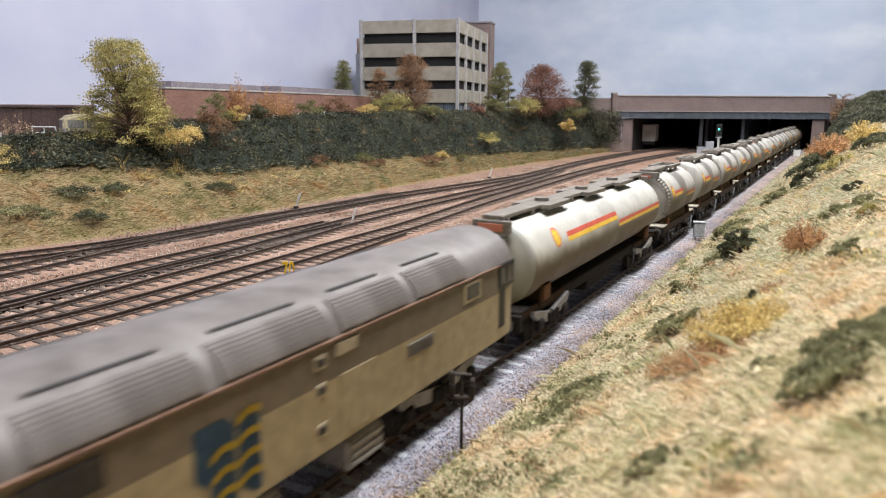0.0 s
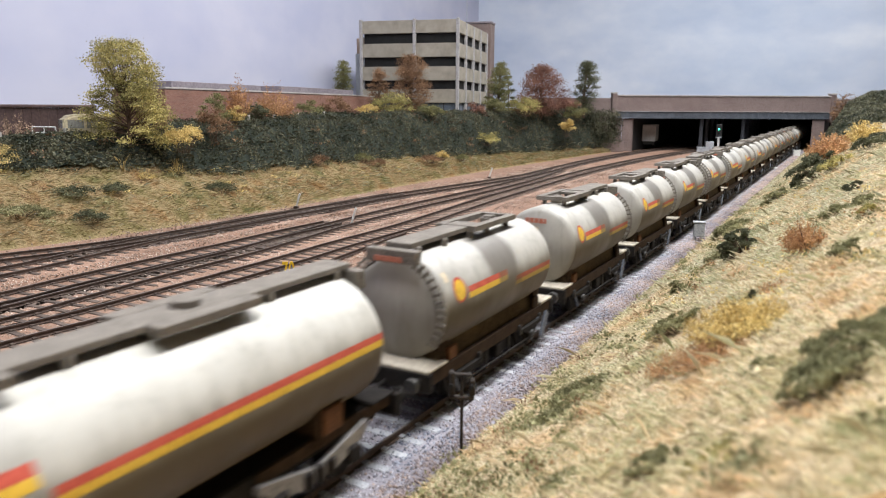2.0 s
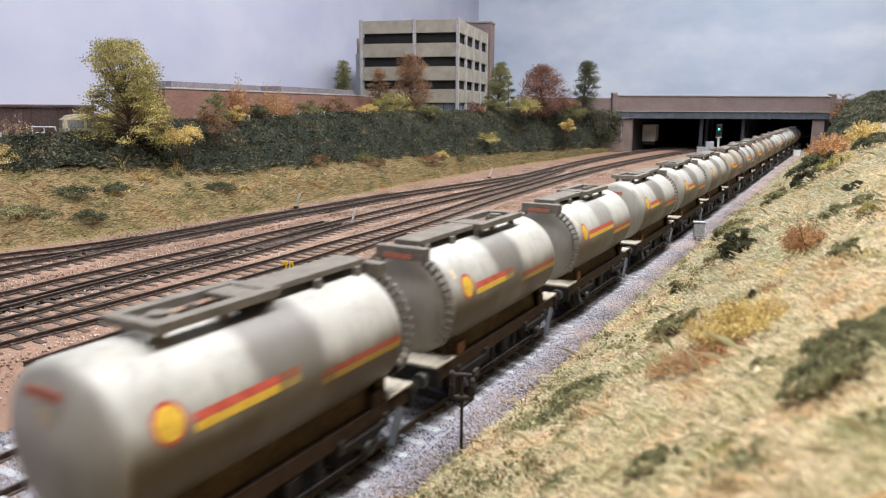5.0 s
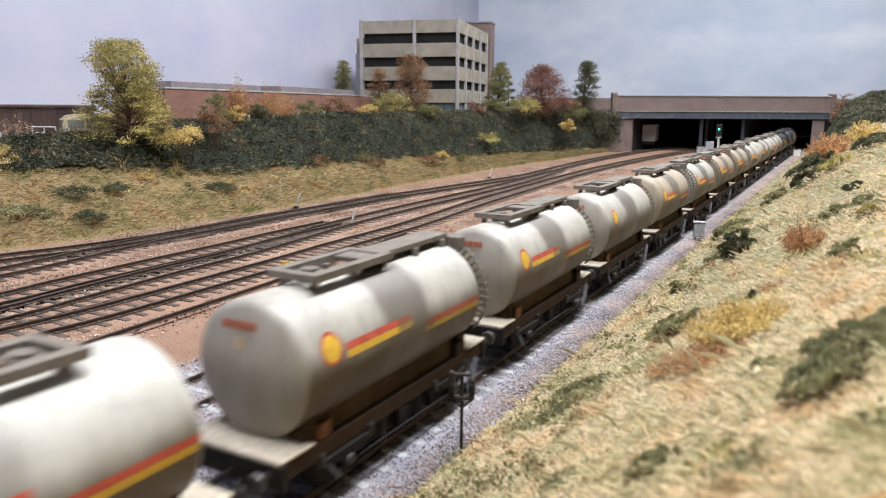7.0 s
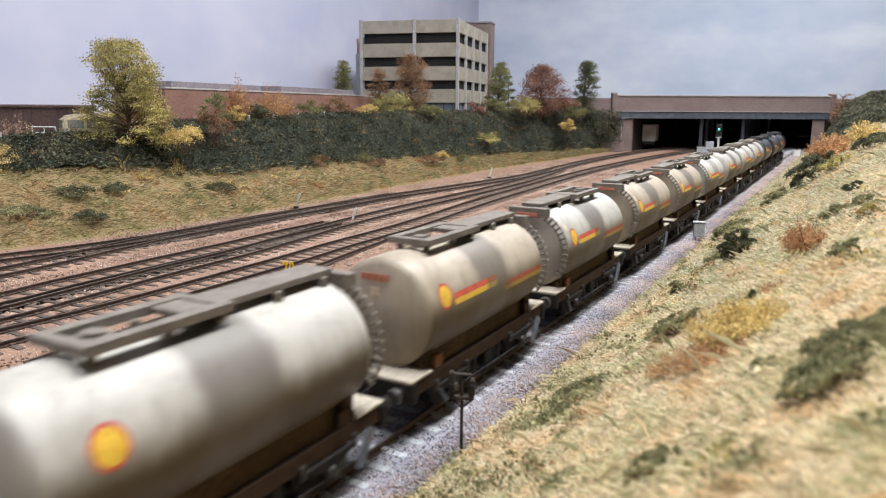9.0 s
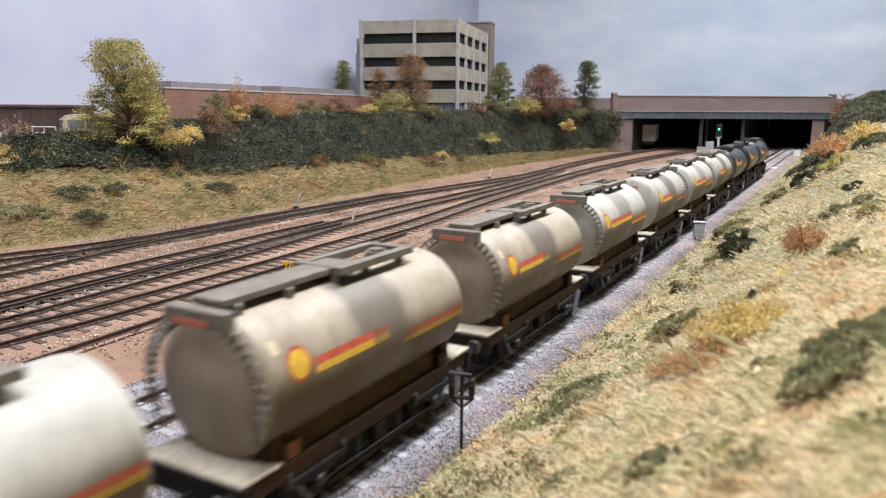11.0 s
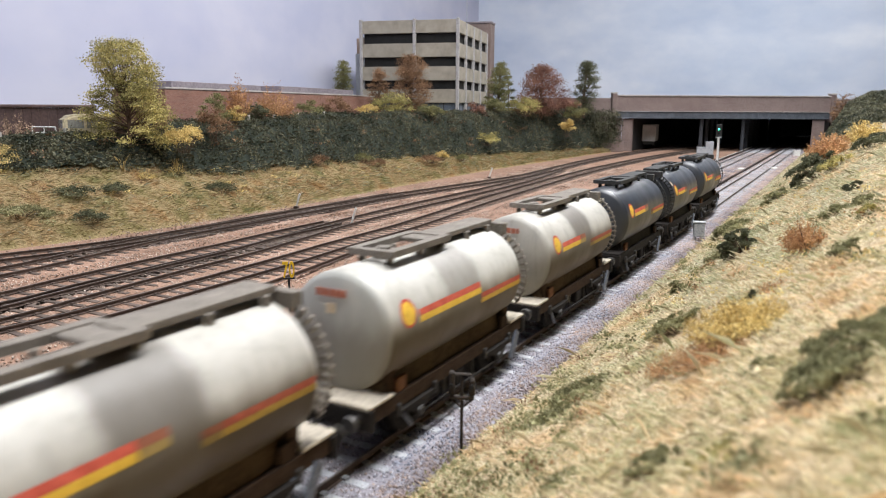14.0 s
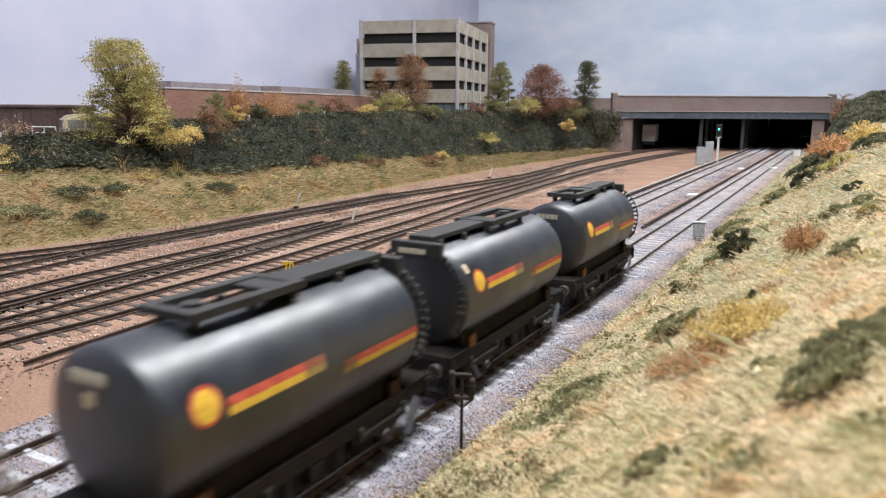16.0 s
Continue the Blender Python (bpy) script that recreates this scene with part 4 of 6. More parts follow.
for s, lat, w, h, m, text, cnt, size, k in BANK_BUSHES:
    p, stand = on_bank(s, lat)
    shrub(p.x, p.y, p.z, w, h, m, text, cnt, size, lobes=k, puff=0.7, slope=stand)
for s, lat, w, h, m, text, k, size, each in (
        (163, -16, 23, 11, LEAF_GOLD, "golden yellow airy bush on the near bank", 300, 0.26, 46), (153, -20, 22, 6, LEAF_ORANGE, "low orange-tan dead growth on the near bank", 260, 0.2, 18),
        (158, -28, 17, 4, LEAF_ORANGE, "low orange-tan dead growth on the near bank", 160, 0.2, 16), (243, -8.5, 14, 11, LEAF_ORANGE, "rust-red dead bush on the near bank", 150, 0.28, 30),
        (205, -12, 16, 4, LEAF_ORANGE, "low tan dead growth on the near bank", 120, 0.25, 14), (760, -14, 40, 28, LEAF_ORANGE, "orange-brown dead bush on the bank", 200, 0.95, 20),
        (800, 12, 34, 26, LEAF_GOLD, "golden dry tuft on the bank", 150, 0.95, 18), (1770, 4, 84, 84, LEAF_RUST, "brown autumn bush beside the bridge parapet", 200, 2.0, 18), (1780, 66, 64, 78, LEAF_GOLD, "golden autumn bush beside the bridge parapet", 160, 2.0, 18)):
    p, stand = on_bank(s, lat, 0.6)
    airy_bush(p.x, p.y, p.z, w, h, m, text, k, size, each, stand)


# low clutter of weeds and dead leaves scattered over both cuttings
def litter(places, leaf, spread, size, each, label):
    c = np.repeat(places, each, axis=0)
    c = c + RNG.normal(0, 1, c.shape) * np.array([spread, spread, spread * 0.35])
    tagged(new("undergrowth", soup_mesh("undergrowth", leaf_points(c, size), LEAF, leaf)), label, "undergrowth", kind="stuff")


def bank_spots(n, s0, s1, a, b, power=1.6):
    return np.array([right_point(s0 + (s1 - s0) * u ** power, RNG.uniform(a, b))[:] for u in RNG.random(n)]) + (0, 0, 0.8)


litter(bank_spots(90, 120, 900, -80, -48), LEAF_MOSS, 2.4, 0.6, 90, "olive weeds along the foot of the near cutting")
litter(bank_spots(60, 120, 900, -80, -40), LEAF_RUST, 1.8, 0.5, 45, "brown dead weeds along the foot of the near cutting")
litter(bank_spots(70, 60, 1100, -60, 30), LEAF_MOSS, 2.0, 0.5, 60, "scattered olive weeds on the near cutting")
litter(bank_spots(60, 60, 900, -60, 30), LEAF_ORANGE, 2.2, 0.4, 40, "scattered orange dead leaves on the near cutting")
litter(bank_spots(60, 160, 1100, -70, 30), LEAF_GOLD, 2.2, 0.5, 40, "scattered golden weeds on the near cutting")
litter(left_samples(90, 1.6, 4.1, 1.2, 1.0), LEAF_MOSS, 3.0, 0.8, 60, "scattered olive weeds across the sidings")
litter(left_samples(80, 1.6, 4.2, 1.2, 1.0), LEAF_RUST, 2.6, 0.7, 40, "scattered brown dead weeds across the sidings")
litter(left_samples(50, 2.4, 4.3, 1.2, 1.0), LEAF_GOLD, 2.4, 0.7, 40, "scattered golden weeds across the sidings")
litter(left_samples(60, 4.4, 7.6, 1.1, 4.5), LEAF_RUST, 4.0, 1.1, 40, "brown twigs and leaves showing in the ivy")

# ---- ballast stones ----
def bed_stones(lat0, n, s0, s1, power, r, a=-31, b=31):
    s = s0 + (s1 - s0) * RNG.random(n) ** power
    off = RNG.uniform(a, b, n)
    z = np.where(np.abs(off) < 23, -2.45, -2.45 - (np.abs(off) - 23) * 0.22) + RNG.normal(0, 0.12, n)
    c = np.outer(s, np.array(DIR)) + np.outer(lat0 + off, np.array(SIDE))
    c[:, 2] = z
    return stone_points(c, r * (1 + s / 1500))


pts = np.concatenate([bed_stones(MAIN, 50000, 20, 620, 1.4, 0.42, -31, 24), bed_stones(SECOND, 9000, 60, 1650, 1.5, 0.55)])
tagged(new("ballast", soup_mesh("ballast", pts, STONE, STONES_GREY)), "loose blue-grey ballast stones", "ballast", kind="stuff")
pts = np.concatenate([bed_stones(MAIN, 26000, 20, 1650, 1.9, 0.46, 20, 33), bed_stones(SECOND, 26000, 60, 1650, 1.5, 0.55, -31, 34), bed_stones(MAIN, 22000, 480, 1650, 1.2, 0.42, -31, 24)])
tagged(new("ballast", soup_mesh("ballast", pts, STONE, STONES_MAUVE)), "loose mauve-brown ballast shoulder stones", "ballast", kind="stuff")
n = 62000
paths = [np.array(q)[:, :2] for q in (smooth_path(L3, 6), smooth_path(L2, 6), smooth_path(L1, 6))]
allp = np.concatenate([q[: int(len(q) * 0.55)] for q in paths])
c = allp[RNG.integers(0, len(allp), n)] + RNG.normal(0, 22, (n, 2))
lat = c @ np.array(SIDE)[:2]
c = c[lat < -208]
c = np.concatenate([c, np.full((len(c), 1), -2.88) + RNG.normal(0, 0.15, (len(c), 1))], 1)
tagged(new("ballast", soup_mesh("ballast", stone_points(c, np.full(len(c), 0.62)), STONE, STONES_BROWN)), "loose pinkish brown ballast stones", "ballast", kind="stuff")


# ---- lineside fittings ----
def conductor_rail(lat, s0, s1, label, cover=False):
    root = thing("conductor_rail", label, "conductor rail")
    p = [line(lat, s) for s in np.linspace(s0, s1, 40)]
    part("rail", sweep(p, [(-0.9, -1.4), (0.9, -1.4), (0.9, -1.1), (0.45, -0.9), (0.45, 0.2), (0.9, 0.4), (0.9, 1.3), (-0.9, 1.3), (-0.9, 0.4), (-0.45, 0.2), (-0.45, -0.9), (-0.9, -1.1)]), RAIL, root)
    for e in (s0, s1):
        k = 1 if e == s0 else -1
        part("ramp_end", sweep([line(lat, e), line(lat, e - k * 8)], [(-0.7, -1.6), (0.7, -1.6), (0.7, 0.6), (-0.7, 0.6)]), RAIL, root)
    bm = bmesh.new()
    tube(bm, (0, 0, -4.2), (0, 0, -1.45), 1.1, 8, 0.8)
    pot = mesh("insulator", bm, WHITE_PAINT)
    for s in np.arange(s0 + 8, s1, 26.7):
        q = line(lat, s)
        part("insulator", pot, None, root).matrix_basis = at(q.x, q.y, 0, -AZ)
    if cover:
        part("guard_board", sweep([line(lat - 2.2, s) for s in np.linspace(s0 + 10, s1 - 10, 20)], [(-0.4, -3), (0.4, -3), (0.4, 1.9), (-0.4, 1.9)]), WHITE_PAINT, root, "white-edged wooden guard board")
    return root


conductor_rail(MAIN - 20.0, 560, 1850, "rusty conductor rail on white insulators beside the main line")
conductor_rail(MAIN - 20.0, 150, 520, "rusty conductor rail on white insulators beside the main line")
conductor_rail(SECOND - 20.0, 240, 1850, "rusty conductor rail with a white guard board", True)


def signal():
    p = line(-196, 1322, -4.2)
    root = thing("signal", "colour light railway signal showing green on a pale post", "signal", at(p.x, p.y, p.z, -AZ))
    bm = bmesh.new()
    tube(bm, (0, 0, 0), (0, 0, 44), 1.7, 12)
    part("post", bm, WHITE_PAINT, root)
    part("base", soft_box(-4, 4, -4, 4, -0.2, 3, 0.4), CONCRETE, root)
    part("bracket", soft_box(-4.5, 4.5, -3, 3, 43.6, 45.4, 0.3), GREY_PAINT, root)
    part("head", soft_box(-4.6, 4.6, -2.5, 2.5, 46, 66, 0.8), BLACK_PAINT, root)
    for z, glow in ((51, None), (58, GREEN_LIGHT)):
        bm = bmesh.new()
        tube(bm, (0, -2.4, z), (0, -3.1, z), 1.7, 20)
        part("lens", bm, glow or LOCO_LENS, root, "lit green lens" if glow else "dark lens")
        bm = bmesh.new()
        tube(bm, (0, -2.5, z + 2.9), (0, -6, z + 2.7), 0.8, 10)
        part("hood", bm, BLACK_PAINT, root)
    bm = bmesh.new()
    for q in (-1.4, 1.4):
        tube(bm, (q, 5, 0), (q, 2.2, 44), 0.35, 6)
    for i in range(9):
        tube(bm, (-1.4, 4.8 - i * 0.3, 4 + i * 4.6), (1.4, 4.8 - i * 0.3, 4 + i * 4.6), 0.3, 6)
    part("ladder", bm, GREY_PAINT, root)


m, t, b = material("green_signal_light", 0.2)
b.inputs["Base Color"].default_value = (0.02, 0.5, 0.25, 1)
b.inputs["Emission Color"].default_value = (0.05, 1.0, 0.45, 1)
b.inputs["Emission Strength"].default_value = 4.0
GREEN_LIGHT = m
LOCO_LENS = mottled("dark_lens_glass", (0.01, 0.01, 0.01), (0.02, 0.02, 0.02), 0.1, 0.1, 0)
signal()


def cabinet(lat, s, w, d, h, z, mat, label, legs=False):
    p = line(lat, s, z)
    root = thing("relay_cabinet", label, "equipment cabinet", at(p.x, p.y, p.z, -AZ + 14))
    lift = h * 0.28 if legs else 0
    part("case", soft_box(-w / 2, w / 2, -d / 2, d / 2, lift, h, 0.4), mat, root)
    part("lid", soft_box(-w / 2 - 0.5, w / 2 + 0.5, -d / 2 - 0.5, d / 2 + 0.5, h + 0.05, h + 1.0, 0.25), mat, root)
    part("door", soft_box(-w / 2 + 0.7, w / 2 - 0.7, -d / 2 - 0.3, -d / 2 - 0.02, lift + 0.8, h - 0.6, 0.1), mat, root)
    bm = bmesh.new()
    tube(bm, (w * 0.25, -d / 2 - 0.9, h * 0.6), (w * 0.25, -d / 2 - 0.3, h * 0.6), 0.4, 8)
    part("handle", bm, BLACK_PAINT, root)
    if legs:
        for x in (-1, 1):
            bm = bmesh.new()
            tube(bm, (x * w * 0.3, 0, -1), (x * w * 0.3, 0, lift), 0.6, 8)
            part("leg", bm, mat, root)


cabinet(-217, 1288, 15, 11, 28, -4.2, GREY_PAINT, "grey metal relay cabinet beside the signal")
cabinet(-216, 1362, 13, 11, 34, -4.2, GREY_PAINT, "grey metal relay cabinet beside the signal")
cabinet(-87, 530, 7.5, 5, 13.5, -3.6, GREY_PAINT, "small pale grey trackside box on a stand", True)
cabinet(-90, 1600, 12, 10, 12, -4.2, WHITE_PAINT, "small white trackside box by the bridge")


def point_motor(lat, s, label):
    p = line(lat, s, -4.3)
    root = thing("point_motor", label, "point motor", at(p.x, p.y, p.z, -AZ))
    part("case", soft_box(-6, 6, -7, 7, 0, 3.0, 0.5), CONCRETE, root)
    part("cover", soft_box(-5, 5, -6, 6, 3.05, 4.2, 0.4), WHITE_PAINT, root)


for lat, s in ((-140, 800), (-140, 1190), (-100, 1235)):
    point_motor(lat, s, "pale point motor cover beside the rails")


def ground_signal():
    p = line(-84.0, 163, -3.0)
    root = thing("ground_signal", "dark brown twin-headed ground signal on a thin post", "signal", at(p.x, p.y, p.z, -8))
    bm = bmesh.new()
    tube(bm, (0, 0, -1), (0, 0, 16.5), 0.42, 8)
    part("post", bm, SIGNAL_DARK, root)
    part("bracket", soft_box(-3.3, 3.3, -0.7, 0.7, 15.4, 16.4, 0.25), SIGNAL_DARK, root)
    part("top_bar", soft_box(-3.5, 2.6, -0.6, 0.6, 22.0, 22.7, 0.2), SIGNAL_DARK, root)
    part("strut", soft_box(-0.4, 0.4, -0.5, 0.5, 16.4, 22.0, 0.1), SIGNAL_DARK, root)
    for s, top in ((-1, 23.2), (1, 21.4)):
        part("head", soft_box(s * 2.7 - 0.75, s * 2.7 + 0.75, -1.1, 1.1, 16.5, top, 0.4), SIGNAL_DARK, root)
        bm = bmesh.new()
        tube(bm, (s * 2.7, -1.1, 19.6), (s * 2.7, -2.0, 19.6), 0.6, 12)
        part("lens_hood", bm, BLACK_PAINT, root)
        bm = bmesh.new()
        tube(bm, (s * 2.7, 0, 15.4), (s * 0.3, 0, 13.2), 0.3, 6)
        part("brace", bm, SIGNAL_DARK, root)


ground_signal()


def point_lever(x, y, turn):
    root = thing("point_lever", "white-topped hand point lever beside the siding", "point lever", at(x, y, -4.2, turn))
    part("base_plate", soft_box(-6, 6, -2.5, 2.5, 0, 1.2, 0.3), RUST, root)
    part("lever_stand", soft_box(-2.2, 2.2, -1.6, 1.6, 1.2, 3.6, 0.5), RUST, root)
    bm = bmesh.new()
    tube(bm, (0, 0, 3), (4.0, 0, 15), 0.85, 8, 1.0)
    part("lever", bm, WHITE_PAINT, root, "white painted lever")


for x, y, a in ((-134, 660, -20), (-72, 566, -12), (60, 955, -20)):
    point_lever(x, y, a)


def speed_sign():
    root = thing("speed_sign", "yellow cut-out 70 speed limit numerals on a dark post", "speed sign", at(-70.5, 325, -4.2, 12))
    for i, ch in enumerate("70"):
        c = bpy.data.curves.new("numeral", "FONT")
        c.body, c.size, c.extrude, c.offset = ch, 10.4 * U, 0.25 * U, 0.2 * U
        ob = new("numeral", c)
        me = bpy.data.meshes.new_from_object(ob)
        me.transform(Matrix.Diagonal((0.52, 1, 1, 1)))
        me.materials.append(SIGN_YELLOW)
        bpy.data.objects.remove(ob)
        n = part("numeral", me, None, root)
        n.matrix_basis = pose((-2.9 + i * 2.9) * U, 0, 16.2 * U, 90, 0, 0)
    part("bracket", soft_box(-2.6, 2.6, -0.2, 0.5, 15.2, 16.1, 0.1), BLACK_PAINT, root)
    bm = bmesh.new()
    tube(bm, (0, 0.2, -1), (0, 0.2, 15.4), 0.55, 8)
    part("post", bm, BLACK_PAINT, root)


speed_sign()


# ---- the yard on top of the cutting ----
def fence_posts():
    spots = [(0.085, 7.35), (0.15, 7.4), (0.19, 7.4), (0.23, 7.4), (0.30, 7.4), (0.36, 7.35), (0.385, 7.35), (0.41, 7.35), (0.44, 7.35), (0.70, 7.3), (0.72, 7.3), (0.74, 7.3)]
    bm = soft_box(-1.1, 1.1, -1.1, 1.1, -3, 9, 0.2)
    d = mesh("fence_post", bm, CONCRETE)
    for u, v in spots:
        p = left_point(u, v)
        ob = part("fence_post", d, None)
        ob.matrix_basis = at(p.x, p.y, p.z, -20)
        tagged(ob, "weathered grey concrete fence post standing in the ivy", "fence post", "fence posts along the cutting")


fence_posts()


def shed():
    root = thing("shed", "long low brown clad shed with a shallow roof", "building", at(-327, 655, 0, -8))
    part("wall", soft_box(-88, 0, 0, 30, 45, 86, 0.4), SHED, root)
    part("roof", soft_box(-90, 2, -2, 32, 86.2, 89, 0.8), SHED, root)
    for k in range(10):
        part("cladding_rib", soft_box(-84 + k * 8.4, -83 + k * 8.4, -0.7, -0.02, 45, 85.6, 0.1), SHED, root)


shed()


def van():
    root = thing("van", "cream panel van parked behind the hedge", "van", at(-311, 648, 55.5, -55) @ Matrix.Scale(1.25, 4))
    bm = bmesh.new()
    prof = [(-18, 3), (-18, 15), (-16, 18.6), (-10, 20.4), (12, 20.4), (16, 19), (18.5, 13), (20, 9.5), (20, 3)]
    a = [bm.verts.new((-11, y, z)) for y, z in prof]
    b = [bm.verts.new((11, y, z)) for y, z in prof]
    bm.faces.new(a)
    bm.faces.new(b[::-1])
    for i in range(len(prof)):
        j = (i + 1) % len(prof)
        bm.faces.new((a[i], b[i], b[j], a[j]))
    bmesh.ops.recalc_face_normals(bm, faces=bm.faces[:])
    bmesh.ops.bevel(bm, geom=bm.edges[:], offset=1.6, segments=3, affect="EDGES")
    part("body", bm, CREAM, root)
    for s in (-1, 1):
        for y0, y1 in ((-15, -5), (-3, 7), (9, 14.5)):
            part("window", soft_box(s * 11.0 - 0.2, s * 11.0 + 0.2, y0, y1, 11, 16.6, 0.15), GLASS_VAN, root)
        for y in (-11, 12):
            bm = bmesh.new()
            tube(bm, (s * 8.6, y, 4), (s * 11.2, y, 4), 4, 18)
            part("wheel", bm, BLACK_PAINT, root)
    part("windscreen", soft_box(-9, 9, 17.0, 17.5, 11.5, 17, 0.2), GLASS_VAN, root)
    part("rear_window", soft_box(-9, 9, -18.3, -17.9, 11, 16.6, 0.2), GLASS_VAN, root)


GLASS_VAN = mottled("pale_van_glass", (0.22, 0.22, 0.20), (0.30, 0.30, 0.27), 0.1, 0.15, 0)
van()


def railing():
    root = thing("railing", "white tubular yard railing beside the van", "railing", at(-337, 622, 58.5, -10))
    for z in (7, 12):
        bm = bmesh.new()
        tube(bm, (-11, 0, z), (11, 0, z), 0.6, 8)
        part("rail", bm, WHITE_PAINT, root)
    for x in (-11, 0, 11):
        bm = bmesh.new()
        tube(bm, (x, 0, -2), (x, 0, 12), 0.6, 8)
        part("post", bm, WHITE_PAINT, root)


railing()


def box_van():
    """Cream wagon standing in the shade below the bridge."""
    root = thing("box_van_wagon", "cream box van wagon standing under the bridge", "wagon", at(478, 1705, 0, -22))
    part("body", soft_box(-15, 15, -30, 30, 14, 48, 0.6), WHITE_PAINT, root)
    part("roof", soft_box(-15.5, 15.5, -31, 31, 48.05, 51, 1.2), WHITE_PAINT, root)
    part("underframe", soft_box(-13, 13, -32, 32, 7, 13.9, 0.4), UNDER_DARK, root)
    for y in (-20, 20):
        bm = bmesh.new()
        for s in (-1, 1):
            tube(bm, (s * 8, y, 6.2), (s * 10, y, 6.2), 6.2, 18)
        part("wheelset", bm, UNDER_DARK, root)


UNDER_DARK = mottled("dark_wagon_frame", (0.02, 0.018, 0.016), (0.05, 0.045, 0.04), 0.2, 0.8)
box_van()


# ---- the train ----
R_TANK, ZC = 16.3, 31.0


def tank_paint(name, dark, light, dirt, streak=0.8, film_shade=0.97, rough=0.36, end_from=40.2):
    """Weathered barrel paint: road grime and painted underside shade low down, spillage round the filler, fine run
    marks.
    """
    m, t, b = material(name, rough, 0, 0.5 if light[0] > 0.1 else 0.9)
    base = ramp(t, noise_of(t, 0.05), [(0.35, dark), (0.65, light)])
    runs = noise_of(t, 0.35, 4, 0.6, stretch=(1, 1, 0.08))
    base = mix(t, ramp(t, runs, [(0.5, (0.0,) * 3), (0.8, (0.35,) * 3)]), base, dirt)
    c = t.nodes.new("ShaderNodeTexCoord")
    sep = t.nodes.new("ShaderNodeSeparateXYZ")
    link(t, c.outputs["Object"], sep.inputs[0])
    grime = noise_of(t, 0.07, 5, 0.65, stretch=(1, 1, 0.5))
    wave = t.nodes.new("ShaderNodeMath")
    wave.operation = "MULTIPLY_ADD"
    wave.inputs[1].default_value = 9 * U
    link(t, grime, wave.inputs[0])
    link(t, sep.outputs[2], wave.inputs[2])
    # low darkening: road grime, with the barrel's underside shade painted in
    h = t.nodes.new("ShaderNodeMapRange")
    h.interpolation_type = "SMOOTHSTEP"
    h.inputs["From Min"].default_value, h.inputs["From Max"].default_value = 33 * U, 42.5 * U
    h.inputs["To Min"].default_value, h.inputs["To Max"].default_value = film_shade, 0.0
    link(t, wave.outputs[0], h.inputs[0])
    a = t.nodes.new("ShaderNodeMath")
    a.operation = "ABSOLUTE"
    link(t, sep.outputs[1], a.inputs[0])
    # the dished ends carry a cooler grey and half the low grime and shade of the sides
    tip = t.nodes.new("ShaderNodeMapRange")
    tip.inputs["From Min"].default_value, tip.inputs["From Max"].default_value = end_from * U, (end_from + 0.8) * U
    link(t, a.outputs[0], tip.inputs[0])
    keep = t.nodes.new("ShaderNodeMath")
    keep.operation = "MULTIPLY_ADD"
    keep.inputs[1].default_value, keep.inputs[2].default_value = -0.5, 1.0
    link(t, tip.outputs[0], keep.inputs[0])
    cover = t.nodes.new("ShaderNodeMath")
    cover.operation = "MULTIPLY"
    link(t, h.outputs[0], cover.inputs[0])
    link(t, keep.outputs[0], cover.inputs[1])
    if light[0] > 0.5:
        base = mix(t, tip.outputs[0], base, ramp(t, grime, [(0.3, (0.33, 0.335, 0.31)), (0.7, (0.45, 0.45, 0.415))]))
    col = mix(t, cover.outputs[0], base, dirt)
    edge = t.nodes.new("ShaderNodeMath")
    edge.operation = "MULTIPLY_ADD"
    edge.inputs[1].default_value = -8 * U
    link(t, grime, edge.inputs[0])
    link(t, a.outputs[0], edge.inputs[2])
    s = t.nodes.new("ShaderNodeMapRange")
    s.interpolation_type = "SMOOTHSTEP"
    s.inputs["From Min"].default_value, s.inputs["From Max"].default_value = 4 * U, 9.5 * U
    s.inputs["To Min"].default_value, s.inputs["To Max"].default_value = streak, 0.0
    link(t, edge.outputs[0], s.inputs[0])
    spill = (0.13, 0.118, 0.105) if light[0] > 0.1 else (0.05, 0.05, 0.055)
    col = mix(t, s.outputs[0], col, mix(t, 0.3, spill, dirt))
    link(t, col, b.inputs["Base Color"])
    link(t, ramp(t, grime, [(0.3, (rough,) * 3), (0.75, (rough + 0.25,) * 3)]), b.inputs["Roughness"])
    return m


GREY_TANK = tank_paint("grey_tank_paint", (0.37, 0.355, 0.315), (0.485, 0.47, 0.43), (0.07, 0.052, 0.033), 0.82, rough=0.42)
CLEAN_TANK = tank_paint("pale_tank_paint", (0.41, 0.40, 0.36), (0.515, 0.505, 0.465), (0.09, 0.068, 0.043), 0.55, rough=0.42)
BUFF_TANK = tank_paint("stained_tank_paint", (0.31, 0.26, 0.195), (0.44, 0.385, 0.305), (0.08, 0.057, 0.035), 0.8, rough=0.42)
BLACK_TANK = tank_paint("black_tank_paint", (0.014, 0.017, 0.024), (0.029, 0.036, 0.049), (0.015, 0.013, 0.011), 0.5, 0.75, 0.3)
RED = mottled("red_paint", (0.46, 0.07, 0.045), (0.58, 0.115, 0.075), 0.1, 0.5, 0)
YELLOW = mottled("yellow_paint", (0.66, 0.40, 0.04), (0.76, 0.50, 0.07), 0.1, 0.5, 0)
UNDERFRAME = mottled("grimy_black_underframe", (0.008, 0.007, 0.007), (0.026, 0.022, 0.019), 0.2, 0.85, spec=0.2)
SOLEBAR = mottled("rust_brown_solebar", (0.028, 0.018, 0.012), (0.065, 0.042, 0.028), 0.2, 0.9, spec=0.15)
WALKWAY = mottled("weathered_grey_walkway", (0.12, 0.105, 0.088), (0.23, 0.205, 0.175), 0.2, 0.8)
